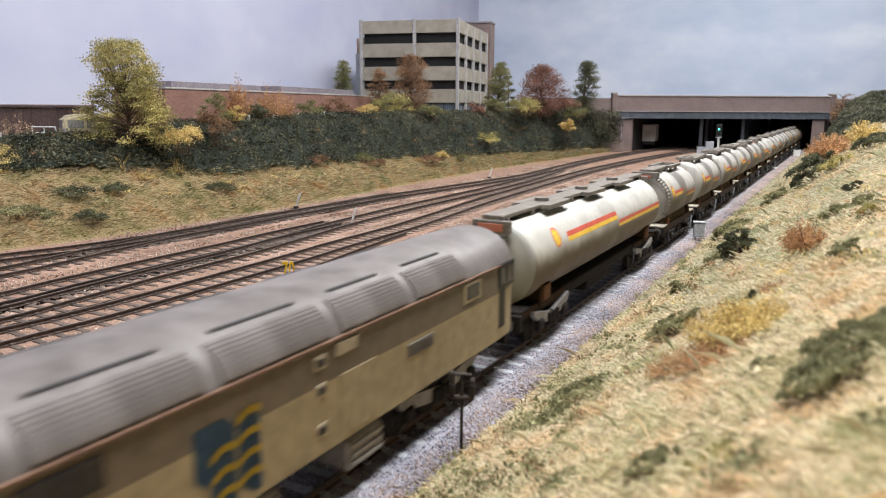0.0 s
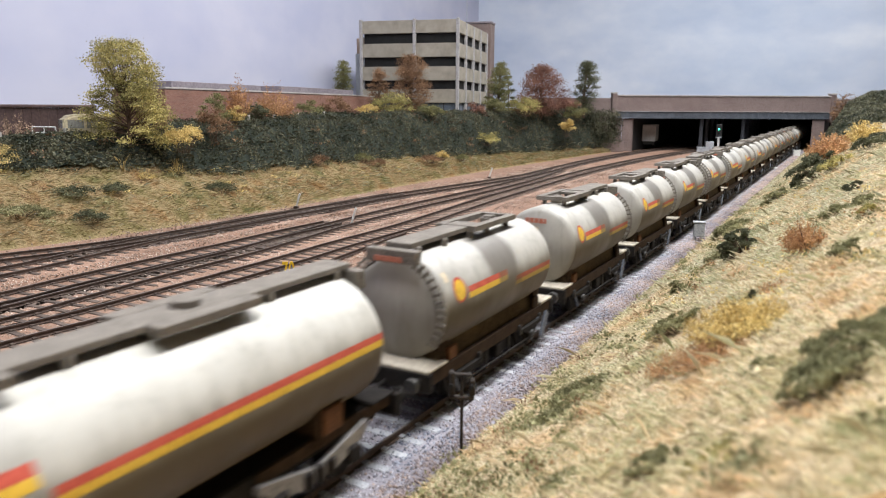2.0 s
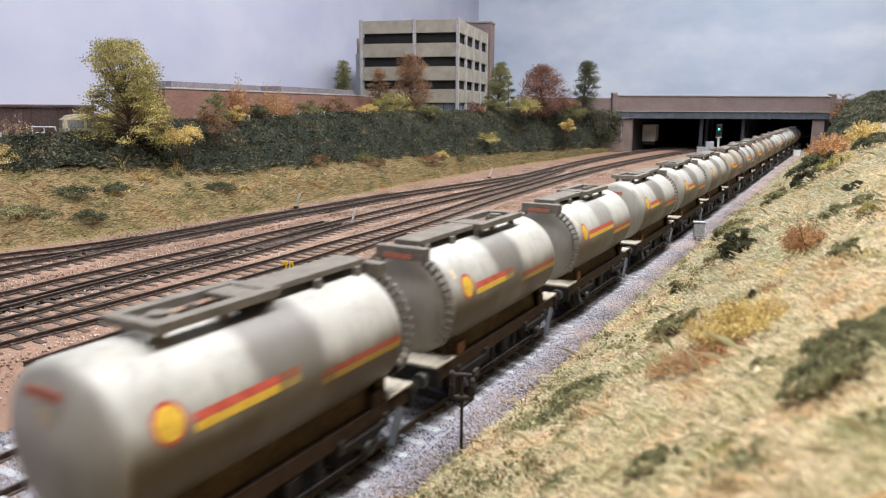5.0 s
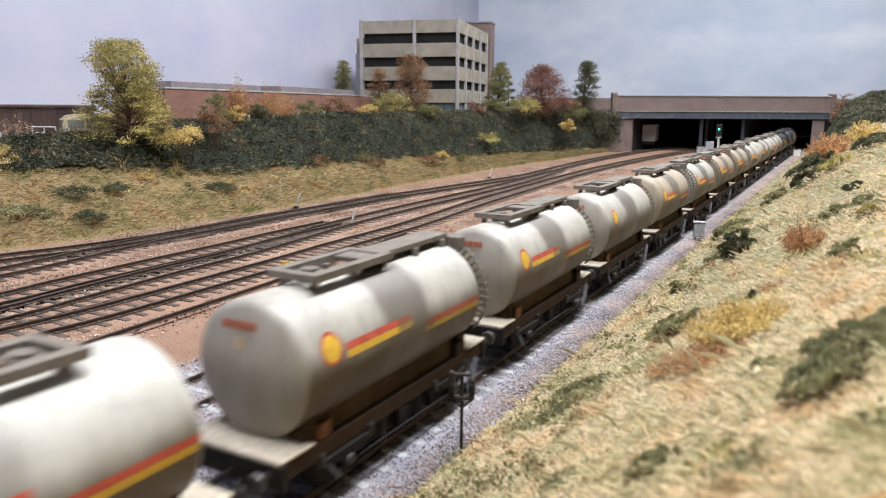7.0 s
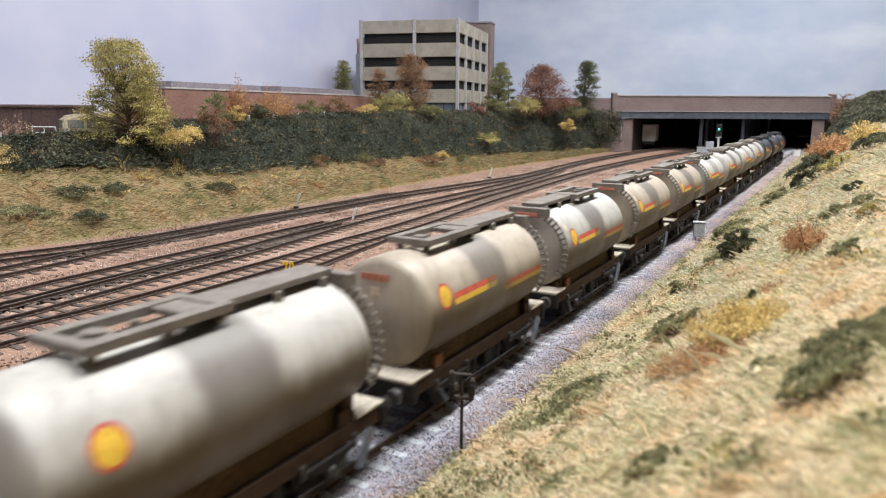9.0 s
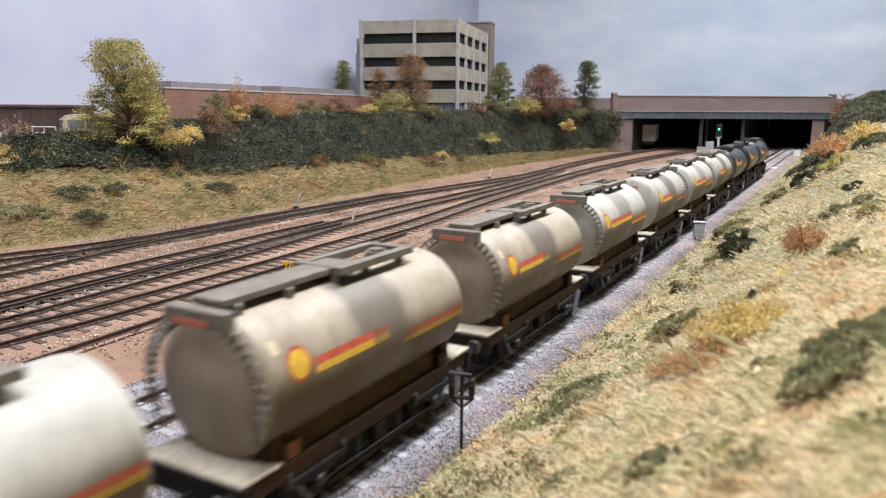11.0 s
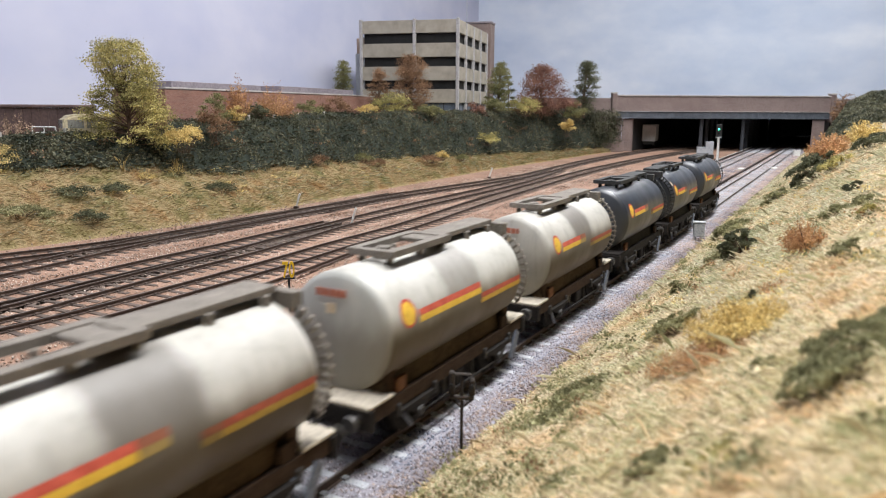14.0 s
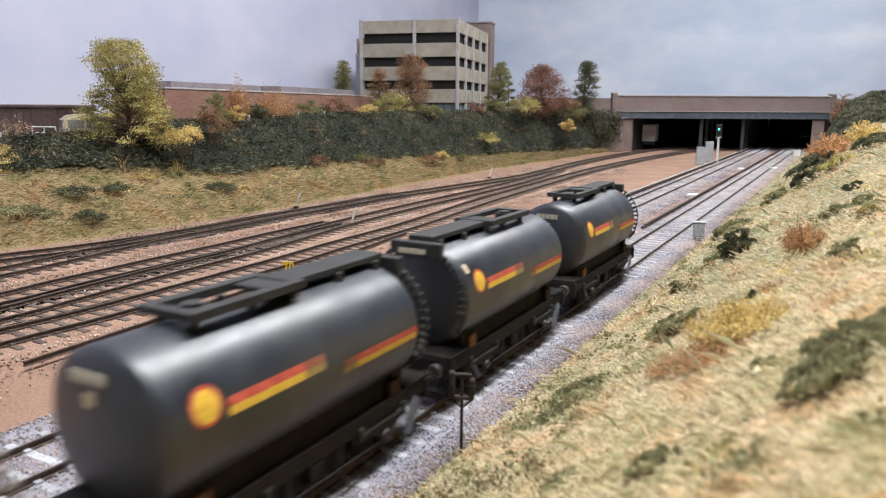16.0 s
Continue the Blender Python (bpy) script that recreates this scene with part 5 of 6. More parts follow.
DARK_WALKWAY = mottled("black_walkway", (0.02, 0.02, 0.02), (0.045, 0.045, 0.045), 0.2, 0.7)
PALE_PLATE = mottled("dusty_beige_plate", (0.42, 0.37, 0.29), (0.60, 0.54, 0.44), 0.1, 0.75)


def barrel(half):
    e = 3.0
    prof = [(-half - e, 0), (-half - e * 0.95, R_TANK * 0.35), (-half - e * 0.75, R_TANK * 0.65), (-half - e * 0.4, R_TANK * 0.88), (-half - 0.4, R_TANK * 0.985), (-half + 1.2, R_TANK)]
    return lathe_y(prof + [(-y, r) for y, r in reversed(prof)], 0, ZC, 56)


def curved_patch(y0, y1, z0, z1, lift, side=1, outline=None):
    """A decal lying on the barrel's side."""
    bm = bmesh.new()
    r = R_TANK + lift
    a0, a1 = math.asin((z0 - ZC) / r), math.asin((z1 - ZC) / r)
    k = 5
    rows = [[bm.verts.new((side * r * math.cos(a0 + (a1 - a0) * i / k), y, ZC + r * math.sin(a0 + (a1 - a0) * i / k))) for i in range(k + 1)] for y in (y0, y1)]
    for i in range(k):
        bm.faces.new((rows[0][i], rows[1][i], rows[1][i + 1], rows[0][i + 1])).smooth = True
    bmesh.ops.recalc_face_normals(bm, faces=bm.faces[:])
    return bm


def disc_patch(yc, zc, rad, lift, side=1):
    bm = bmesh.new()
    r = R_TANK + lift
    c = bm.verts.new((side * math.sqrt(r * r - (zc - ZC) ** 2), yc, zc))
    ring = []
    for i in range(28):
        a = 2 * math.pi * i / 28
        y, z = yc + rad * math.cos(a), zc + rad * math.sin(a)
        ring.append(bm.verts.new((side * math.sqrt(r * r - (z - ZC) ** 2), y, z)))
    for i in range(28):
        bm.faces.new((c, ring[i], ring[(i + 1) % 28]))
    bmesh.ops.recalc_face_normals(bm, faces=bm.faces[:])
    return bm


def wheelset(y, parent, r=6.8):
    bm = bmesh.new()
    for s in (-1, 1):
        tube(bm, (s * 8.3, 0, 0), (s * 10.2, 0, 0), r, 20)
        tube(bm, (s * 7.6, 0, 0), (s * 8.3, 0, 0), r + 0.6, 20)
        for k in range(3):
            a = k * 2.094
            tube(bm, (s * 10.2, 3.6 * math.cos(a), 3.6 * math.sin(a)), (s * 10.5, 3.6 * math.cos(a), 3.6 * math.sin(a)), 1.2, 8)
    tube(bm, (-11, 0, 0), (11, 0, 0), 1.0, 8)
    ob = part("wheelset", bm, UNDERFRAME, parent)
    ob.location = (0, y * U, r * U)
    WHEELS.append((ob, y, r))
    return ob


WHEELS = []


def buffer(x, y, e, root):
    bm = bmesh.new()
    tube(bm, (x, y, 12.2), (x, y + e * 3.4, 12.2), 1.2, 10)
    ob = part("buffer", bm, UNDERFRAME, root)
    bm = bmesh.new()
    tube(bm, (x, y + e * 3.4, 12.2), (x, y + e * 4.4, 12.2), 2.4, 16, 2.1)
    part("buffer_head", bm, TYRE_GREY, ob, "worn steel buffer head")


def bars(root, y, z, mat, e):
    """Unreadable lettering on a barrel end, as plain bars."""
    for i, (x0, x1, z0, z1) in enumerate(((-4.6, -2.9, 0, 2), (-2.5, -0.8, 0, 2), (-0.4, 1.3, 0, 2), (1.7, 3.4, 0, 2), (3.8, 4.8, 0, 2), (-1.4, 1.4, -4.4, -1.8))):
        bm = bmesh.new()
        box(bm, x0 - 1, x1 - 1, y - 0.15, y + 0.15, z + z0, z + z1)
        part("lettering_bar", bm, mat if i < 5 else PLATE_CREAM, root)


GREASY_BLACK = mottled("greasy_black_iron", (0.016, 0.015, 0.014), (0.05, 0.046, 0.042), 0.2, 0.6, 0)
TYRE_GREY = mottled("greasy_steel", (0.06, 0.058, 0.055), (0.13, 0.125, 0.12), 0.2, 0.45, 0, metal=0.6)
PLATE_CREAM = mottled("cream_plate", (0.55, 0.45, 0.30), (0.66, 0.56, 0.40), 0.2, 0.6, 0)
FADED_RED = mottled("faded_red_lettering", (0.42, 0.13, 0.08), (0.52, 0.19, 0.12), 0.3, 0.6, 0)
PALE_LETTER = mottled("pale_cream_lettering", (0.50, 0.47, 0.36), (0.62, 0.58, 0.46), 0.3, 0.6, 0)


def tank_wagon(name, label, paint, walk_mat, ladder_front, stripe="dirty", group="tank wagons of the train"):
    """Two-axle tank wagon; local y points away from its leading end."""
    root = thing(name, label, "tank wagon", group=group)
    half = 40.5
    black = walk_mat == DARK_WALKWAY
    part("barrel", barrel(half), paint, root)
    f = -1 if ladder_front else 1
    for s in (-1, 1):
        part("solebar", soft_box(s * 13.4 - 0.8, s * 13.4 + 0.8, -47, 47, 10.4, 14.6, 0.2), UNDERFRAME if black else SOLEBAR, root)
        # added plate: dark colour for the grime and shade below the barrel
        bm = bmesh.new()
        v = [bm.verts.new(p) for p in ((s * 12.5, -40, 14.3), (s * 12.5, 40, 14.3), (s * 10.9, 38, 19.4), (s * 10.9, -38, 19.4), (s * 8.0, -40, 14.3), (s * 8.0, 40, 14.3), (s * 8.0, 38, 18.0), (s * 8.0, -38, 18.0))]
        for q in ((0, 1, 2, 3), (5, 4, 7, 6), (3, 2, 6, 7), (1, 0, 4, 5), (0, 3, 7, 4), (2, 1, 5, 6)):
            bm.faces.new([v[i] for i in q])
        bmesh.ops.recalc_face_normals(bm, faces=bm.faces[:])
        part("gap_shade_plate", bm, UNDERFRAME if black else GAP_SHADE_BROWN, root)
    for e in (-1, 1):
        part("headstock", soft_box(-15, 15, e * 48 - 1.2, e * 48 + 1.2, 8.8, 14.6, 0.3), UNDERFRAME, root)
        part("end_platform", soft_box(-14.5, 14.5, min(e * 37.5, e * 49), max(e * 37.5, e * 49), 14.7, 15.6, 0.2), PALE_PLATE if not black else UNDERFRAME, root)
        for s in (-1, 1):
            buffer(s * 11.3, e * 49.2, e, root)
        bm = bmesh.new()
        tube(bm, (0, e * 49, 10.5), (0, e * 56.3, 9.6), 0.7, 8)
        part("coupling", bm, UNDERFRAME, root)
        bm = bmesh.new()
        tube(bm, (6, e * 49, 10), (5.4, e * 51, 5), 0.5, 6)
        tube(bm, (5.4, e * 51, 5), (3.5, e * 54, 6), 0.5, 6)
        part("brake_hose", bm, UNDERFRAME, root)
        wheelset(e * 26, root)
        for s in (-1, 1):
            bm = soft_box(min(s * 13.0, s * 15.4), max(s * 13.0, s * 15.4), e * 26 - 2.1, e * 26 + 2.1, 4.6, 9.0, 0.4)
            part("axlebox", bm, UNDERFRAME, root)
            bm = bmesh.new()
            for l, z in ((9.4, 9.9), (7.6, 9.2), (5.6, 8.5), (3.6, 7.8)):
                box(bm, s * 14.6 - 0.8, s * 14.6 + 0.8, e * 26 - l, e * 26 + l, z - 0.33, z + 0.3)
            part("leaf_spring", bm, UNDERFRAME, root)
            for q in (-1, 1):
                bm = bmesh.new()
                tube(bm, (s * 14.2, e * 26 + q * 2.6, 3.4), (s * 14.2, e * 26 + q * 8.5, 10.4), 0.6, 6)
                part("axleguard", bm, LEVER_GREY if q * e > 0 else UNDERFRAME, root)
                part("brake_shoe", soft_box(s * 9 - 1.2, s * 9 + 1.2, e * 26 + q * 7.6 - 0.7, e * 26 + q * 7.6 + 0.7, 3.2, 10, 0.4), UNDERFRAME, root)
        for s in (-1, 1):
            bm = bmesh.new()
            prof = [(-12, 10.4), (12, 10.4), (7.5, 3.4), (3.0, 2.4), (-3.0, 2.4), (-7.5, 3.4)]
            a = [bm.verts.new((s * 12.0, e * 26 + y, q)) for y, q in prof]
            b = [bm.verts.new((s * 12.8, e * 26 + y, q)) for y, q in prof]
            bm.faces.new(a)
            bm.faces.new(b[::-1])
            for i in range(6):
                bm.faces.new((a[i], b[i], b[(i + 1) % 6], a[(i + 1) % 6]))
            bmesh.ops.recalc_face_normals(bm, faces=bm.faces[:])
            part("horn_plate", bm, UNDERFRAME, root)
            part("spring_hanger", soft_box(s * 14.6 - 0.7, s * 14.6 + 0.7, e * 26 - 10.2, e * 26 - 8.8, 8.6, 12, 0.2), GREASY_BLACK, root)
            part("spring_hanger", soft_box(s * 14.6 - 0.7, s * 14.6 + 0.7, e * 26 + 8.8, e * 26 + 10.2, 8.6, 12, 0.2), GREASY_BLACK, root)
            bm = bmesh.new()
            tube(bm, (s * 15.4, e * 26, 6.8), (s * 16.2, e * 26, 6.8), 1.5, 12, 1.2)
            part("axlebox_cover", bm, GREASY_BLACK, root)
        part("saddle", soft_box(-12.7, 12.7, e * 36 - 2.5, e * 36 + 2.5, 12, 21.5, 0.4), UNDERFRAME if black else SOLEBAR, root)
        part("tank_strap", soft_box(12.7, 14.1, e * 33 - 2.3, e * 33 + 2.3, 14.7, 18.8, 0.3), RUST_STRAP if e < 0 else SOLEBAR, root)
    part("brake_gear", soft_box(-11.5, 11.5, -15, 15, 3.6, 10.3, 0.8), UNDERFRAME, root)
    for s in (-1, 1):
        part("safety_loop", soft_box(s * 13.2 - 0.5, s * 13.2 + 0.5, -9.2, -8.2, 3.0, 10.4, 0.2), GREASY_BLACK, root)
        part("safety_loop", soft_box(s * 13.2 - 0.5, s * 13.2 + 0.5, 9.2, 10.2, 3.0, 10.4, 0.2), GREASY_BLACK, root)
    part("centre_sill", soft_box(-6.5, 6.5, -46, 46, 9, 14.2, 0.4), UNDERFRAME, root)
    bm = bmesh.new()
    tube(bm, (9, -6, 7.5), (9, 8, 7.5), 2.6, 14)
    part("brake_cylinder", bm, UNDERFRAME, root)
    part("discharge_valve", soft_box(8.5, 14.4, -2.5, 2.5, 5.2, 10.2, 0.5), UNDERFRAME, root)
    for s in (-1, 1):
        bm = bmesh.new()
        box(bm, s * 15.0 - 0.4, s * 15.0 + 0.4, -1.4, 1.4, 0, 10.0, pose(0, 37, 2.4, -30))
        part("brake_lever", bm, LEVER_GREY, root, "pale blue-grey brake lever")
        bm = bmesh.new()
        tube(bm, (s * 14.9, -30, 6), (s * 14.9, 34, 5.2), 0.4, 6)
        part("brake_rod", bm, UNDERFRAME, root)
    z = ZC + R_TANK
    deck = None
    for x0, x1, y0, y1 in ((-7.5, 7.5, -27, 6), (-4.4, 4.4, 6.2, 42)):
        a, b = sorted((y0 * f, y1 * f))
        bm = sweep_frame(x0, x1, a, b, 2.8, z + 1.4, z + 3.2) if x1 > 7 else soft_box(x0, x1, a, b, z + 1.4, z + 3.0, 0.2)
        if deck is None:
            deck = part("walkway", bm, walk_mat, root)
        else:
            part("walkway_plank", bm, walk_mat, root)
    part("walkway_bar", soft_box(-4.7, 4.7, min(-4 * f, 3.4 * f), max(-4 * f, 3.4 * f), z + 1.6, z + 2.9, 0.2), walk_mat, root)
    for y in (-24, -8, 5, 22, 38):
        for s in (-1, 1):
            part("walkway_support", soft_box(s * 4.6 - 0.8, s * 4.6 + 0.8, y * f - 1.0, y * f + 1.0, z - 3, z + 1.5, 0.2), walk_mat, root)
    bm = bmesh.new()
    tube(bm, (0, f * -20, z - 1), (0, f * -20, z + 2.4), 3.2, 18)
    tube(bm, (0, f * -20, z + 2.4), (0, f * -20, z + 3.1), 2.2, 14)
    part("filler_hatch", bm, walk_mat, root)
    # ladders follow the rim down one end
    e = 44.2 * f
    for s in (-1, 1):
        lad = None
        for off in (-1.6, 0.7):
            r = R_TANK + off
            ang = [radians(64 - i * 8) for i in range(14)]
            ob = part("ladder" if lad is None else "stile", pipe([(s * r * math.cos(a), e, ZC + r * math.sin(a)) for a in ang], 0.28), walk_mat, lad or root)
            lad = lad or ob
        for i in range(13):
            a = radians(62 - i * 8)
            bm = bmesh.new()
            box(bm, -1.5, 1.4, -0.7, 0.8, -0.34, 0.34, Matrix.Translation((s * (R_TANK - 0.3) * math.cos(a), e, ZC + (R_TANK - 0.3) * math.sin(a))) @ Euler((0, -a if s > 0 else a, 0)).to_matrix().to_4x4())
            part("rung", bm, walk_mat, lad)
    part("end_step", soft_box(-8.6, 8.6, min(e - 1.6, e + 1.6), max(e - 1.6, e + 1.6), z - 2.4, z + 1.6, 0.25), walk_mat, root)
    if ladder_front:
        part("end_plate", soft_box(-5.5, 4, e - 1.9, e - 1.65, z - 2.0, z - 0.4, 0.1), FADED_RED if not black else PALE_LETTER, root)
        part("side_plate", curved_patch(-38.6, -36.4, 39.2, 41.8, 0.1), PLATE_CREAM, root)
    else:
        bars(root, -43.4, 41.0, PALE_LETTER if black else FADED_RED, -1)
    ey, ez = (-29.4, 36.4) if stripe == "none" else (-32, 35.9)
    for s in (-1, 1):
        ob = part("emblem", disc_patch(ey, ez, 3.7, 0.06, s), RED, root, "round red and yellow emblem")
        part("emblem_centre", disc_patch(ey, ez, 3.0, 0.10, s), YELLOW, ob)
        if stripe == "none":
            continue
        for y0, y1, z0, h in ((-27, 10 if stripe == "clean" else -5, 34.1, 1.75), (10.2 if stripe == "clean" else 13, 40, 30.6, 1.6)):
            worn = stripe == "dirty" and y0 > 0 and not black
            part("stripe", curved_patch(y0, y1, z0, z0 + h, 0.06, s), WORN_RED if worn else RED, root, "red stripe")
            part("stripe", curved_patch(y0, y1, z0 - h, z0 - 0.02, 0.06, s), WORN_YELLOW if worn else YELLOW, root, "yellow stripe")
        if stripe == "dirty":
            for y0, y1, z0, h in ((-5, 1.5, 34.1, 1.75), (8, 13, 30.6, 1.6)):
                part("stripe", curved_patch(y0, y1, z0, z0 + h, 0.05, s), DIRTY_RED, root, "grimy red stripe")
                part("stripe", curved_patch(y0, y1, z0 - h, z0 - 0.02, 0.05, s), DIRTY_YELLOW, root, "grimy yellow stripe")
    return root


def pipe(path, r, n=6):
    """One connected round bar along a bent path."""
    bm = bmesh.new()
    rows = []
    p = [Vector(q) for q in path]
    for i, q in enumerate(p):
        d = (p[min(i + 1, len(p) - 1)] - p[max(i - 1, 0)]).normalized()
        u = d.cross(Vector((0, 1, 0))).normalized()
        v = d.cross(u)
        rows.append([bm.verts.new(q + (u * math.cos(2 * math.pi * k / n) + v * math.sin(2 * math.pi * k / n)) * r) for k in range(n)])
    for a, b in zip(rows, rows[1:]):
        for k in range(n):
            bm.faces.new((a[k], a[(k + 1) % n], b[(k + 1) % n], b[k]))
    bm.faces.new(rows[0][::-1])
    bm.faces.new(rows[-1])
    bmesh.ops.recalc_face_normals(bm, faces=bm.faces[:])
    return bm


def sweep_frame(x0, x1, y0, y1, w, z0, z1):
    """A flat rectangular frame of bars w wide."""
    bm = bmesh.new()
    o = [(x0, y0), (x1, y0), (x1, y1), (x0, y1)]
    i = [(x0 + w, y0 + w), (x1 - w, y0 + w), (x1 - w, y1 - w), (x0 + w, y1 - w)]
    V = [[bm.verts.new((*p, z)) for p in ring] for z in (z0, z1) for ring in (o, i)]
    for k in range(4):
        n = (k + 1) % 4
        bm.faces.new((V[2][k], V[2][n], V[3][n], V[3][k]))
        bm.faces.new((V[0][n], V[0][k], V[1][k], V[1][n]))
        bm.faces.new((V[0][k], V[0][n], V[2][n], V[2][k]))
        bm.faces.new((V[1][n], V[1][k], V[3][k], V[3][n]))
    return bm


LEVER_GREY = mottled("blue_grey_lever_paint", (0.09, 0.105, 0.13), (0.17, 0.19, 0.23), 0.2, 0.6)
RUST_STRAP = mottled("rust_orange_strap", (0.09, 0.038, 0.016), (0.18, 0.075, 0.03), 0.2, 0.8)
WORN_RED = mottled("worn_red", (0.34, 0.075, 0.045), (0.46, 0.12, 0.075), 0.1, 0.55, 0)
WORN_YELLOW = mottled("worn_yellow", (0.40, 0.26, 0.05), (0.52, 0.36, 0.08), 0.1, 0.55, 0)
# brown that holds both grime and the shade under the barrel
GAP_SHADE_BROWN = mottled("grimy_shade_brown", (0.045, 0.031, 0.018), (0.10, 0.07, 0.042), 0.12, 0.85, 0.2, spec=0.15)
DIRTY_RED = mottled("grimy_red", (0.20, 0.075, 0.045), (0.33, 0.12, 0.07), 0.15, 0.6, 0)
DIRTY_YELLOW = mottled("grimy_yellow", (0.24, 0.17, 0.06), (0.36, 0.26, 0.09), 0.15, 0.6, 0)
TABLE = [(0.0, 2288), (0.5, 2214), (1.0, 2140), (1.5, 2066), (2.0, 1992), (2.5, 1918.5), (3.0, 1845), (3.5, 1771.5), (4.0, 1697.5), (6.5, 1334.5), (7.0, 1262), (7.5, 1190.7), (8.0, 1120.5), (8.5, 1050.5), (9.0, 980.5),
         (11.5, 625.5), (12.0, 559.5), (12.5, 493.5), (13.0, 427), (13.5, 360.5), (14.0, 292), (14.5, 220.5), (15.0, 148.5), (15.5, 75), (16.0, 0)]
PITCH = 111.4
TRAIN = []
FRONT_LADDER = {1, 6, 7, 8, 9, 14, 15, 19}
STAINED = {7, 8, 10}
for k in range(20):
    paint, wm, text, stripe = GREY_TANK, WALKWAY, "grey two-axle tank wagon with red and yellow stripes, dirty below", "dirty"
    if k < 3:
        paint, wm, text = BLACK_TANK, DARK_WALKWAY, "black two-axle tank wagon with red and yellow stripes"
    elif k in STAINED:
        paint, text = BUFF_TANK, "brown-stained grey two-axle tank wagon with red and yellow stripes"
    elif k in (4, 6, 14):
        paint, stripe, text = CLEAN_TANK, "clean", "pale grey two-axle tank wagon with bright red and yellow stripes"
    elif k == 11:
        stripe, text = "none", "grey two-axle tank wagon with a round yellow emblem, dirty below"
    w = tank_wagon("tank_wagon", text, paint, wm, k in FRONT_LADDER, stripe)
    TRAIN.append((w, 313 - PITCH * k + 29))


def travel(t):
    """How far the train still has to go at t seconds."""
    for (a, da), (b, db) in zip(TABLE, TABLE[1:]):
        if t <= b:
            return da + (db - da) * (t - a) / (b - a)
    return 0.0


def motions():
    for w, s in TRAIN:
        walk(w, [(t, track_pose(MAIN, s + d)) for t, d in TABLE])
    steps = [i / 15 for i in range(241)]
    for ob, y, r in WHEELS:
        walk(ob, [(t, Matrix.Translation((0, y * U, r * U)) @ Matrix.Rotation(-travel(t) / r, 4, "X")) for t in steps])


# ---- bogie tank wagon and locomotive ----
LOCO_SIDE = mottled("weathered_stone_grey_paint", (0.29, 0.232, 0.135), (0.335, 0.27, 0.16), 0.03, 0.5, 0.02)
LOCO_UPPER = mottled("weathered_brown_grey_paint", (0.115, 0.09, 0.06), (0.14, 0.11, 0.075), 0.03, 0.5, 0.02)
LOCO_ROOF = mottled("sooty_grey_roof", (0.105, 0.089, 0.08), (0.19, 0.172, 0.164), 0.015, 0.5, 0.05)
LOCO_GLASS = mottled("dark_cab_glass", (0.012, 0.012, 0.014), (0.02, 0.02, 0.024), 0.1, 0.1, 0)
LOGO_BLUE = mottled("dull_blue_paint", (0.03, 0.075, 0.13), (0.05, 0.105, 0.17), 0.1, 0.5, 0)
LOGO_YELLOW = mottled("dull_yellow_paint", (0.42, 0.28, 0.02), (0.55, 0.38, 0.04), 0.1, 0.5, 0)
FRAME_GREY = mottled("pale_window_frame", (0.30, 0.25, 0.17), (0.40, 0.34, 0.24), 0.1, 0.5, 0)
TANK_GREY = mottled("grimy_grey_box", (0.16, 0.15, 0.14), (0.30, 0.285, 0.27), 0.1, 0.7)


def bogie(y, root, wheelbase=13.0, axles=2):
    for s in (-1, 1):
        bm = bmesh.new()
        x = s * 13.6
        lo, hi = y - wheelbase - 6, y + wheelbase + 6
        v = [(lo, 11.5), (lo + 4, 8.6), (y - 5, 5.8), (y + 5, 5.8), (hi - 4, 8.6), (hi, 11.5), (hi, 13.2), (y, 9.2), (lo, 13.2)]
        a = [bm.verts.new((x - 0.9, *q)) for q in v]
        b = [bm.verts.new((x + 0.9, *q)) for q in v]
        bm.faces.new(a)
        bm.faces.new(b[::-1])
        for i in range(len(v)):
            j = (i + 1) % len(v)
            bm.faces.new((a[i], b[i], b[j], a[j]))
        bmesh.ops.recalc_face_normals(bm, faces=bm.faces[:])
        part("bogie_frame", bm, TANK_GREY, root, "grimy grey bogie side frame")
        for e in (range(-1, 2) if axles == 3 else (-1, 1)):
            yy = y + e * wheelbase
            part("axlebox", soft_box(min(s * 13, s * 15.6), max(s * 13, s * 15.6), yy - 2.2, yy + 2.2, 4.8, 9.2, 0.5), UNDERFRAME, root)
        for q in (-4, 0, 4):
            bm = bmesh.new()
            tube(bm, (s * 14.6, y + q, 5.6), (s * 14.6, y + q, 9.6), 1.3, 10)
            part("spring", bm, UNDERFRAME, root)
    for e in (range(-1, 2) if axles == 3 else (-1, 1)):
        wheelset(y + e * wheelbase, root)


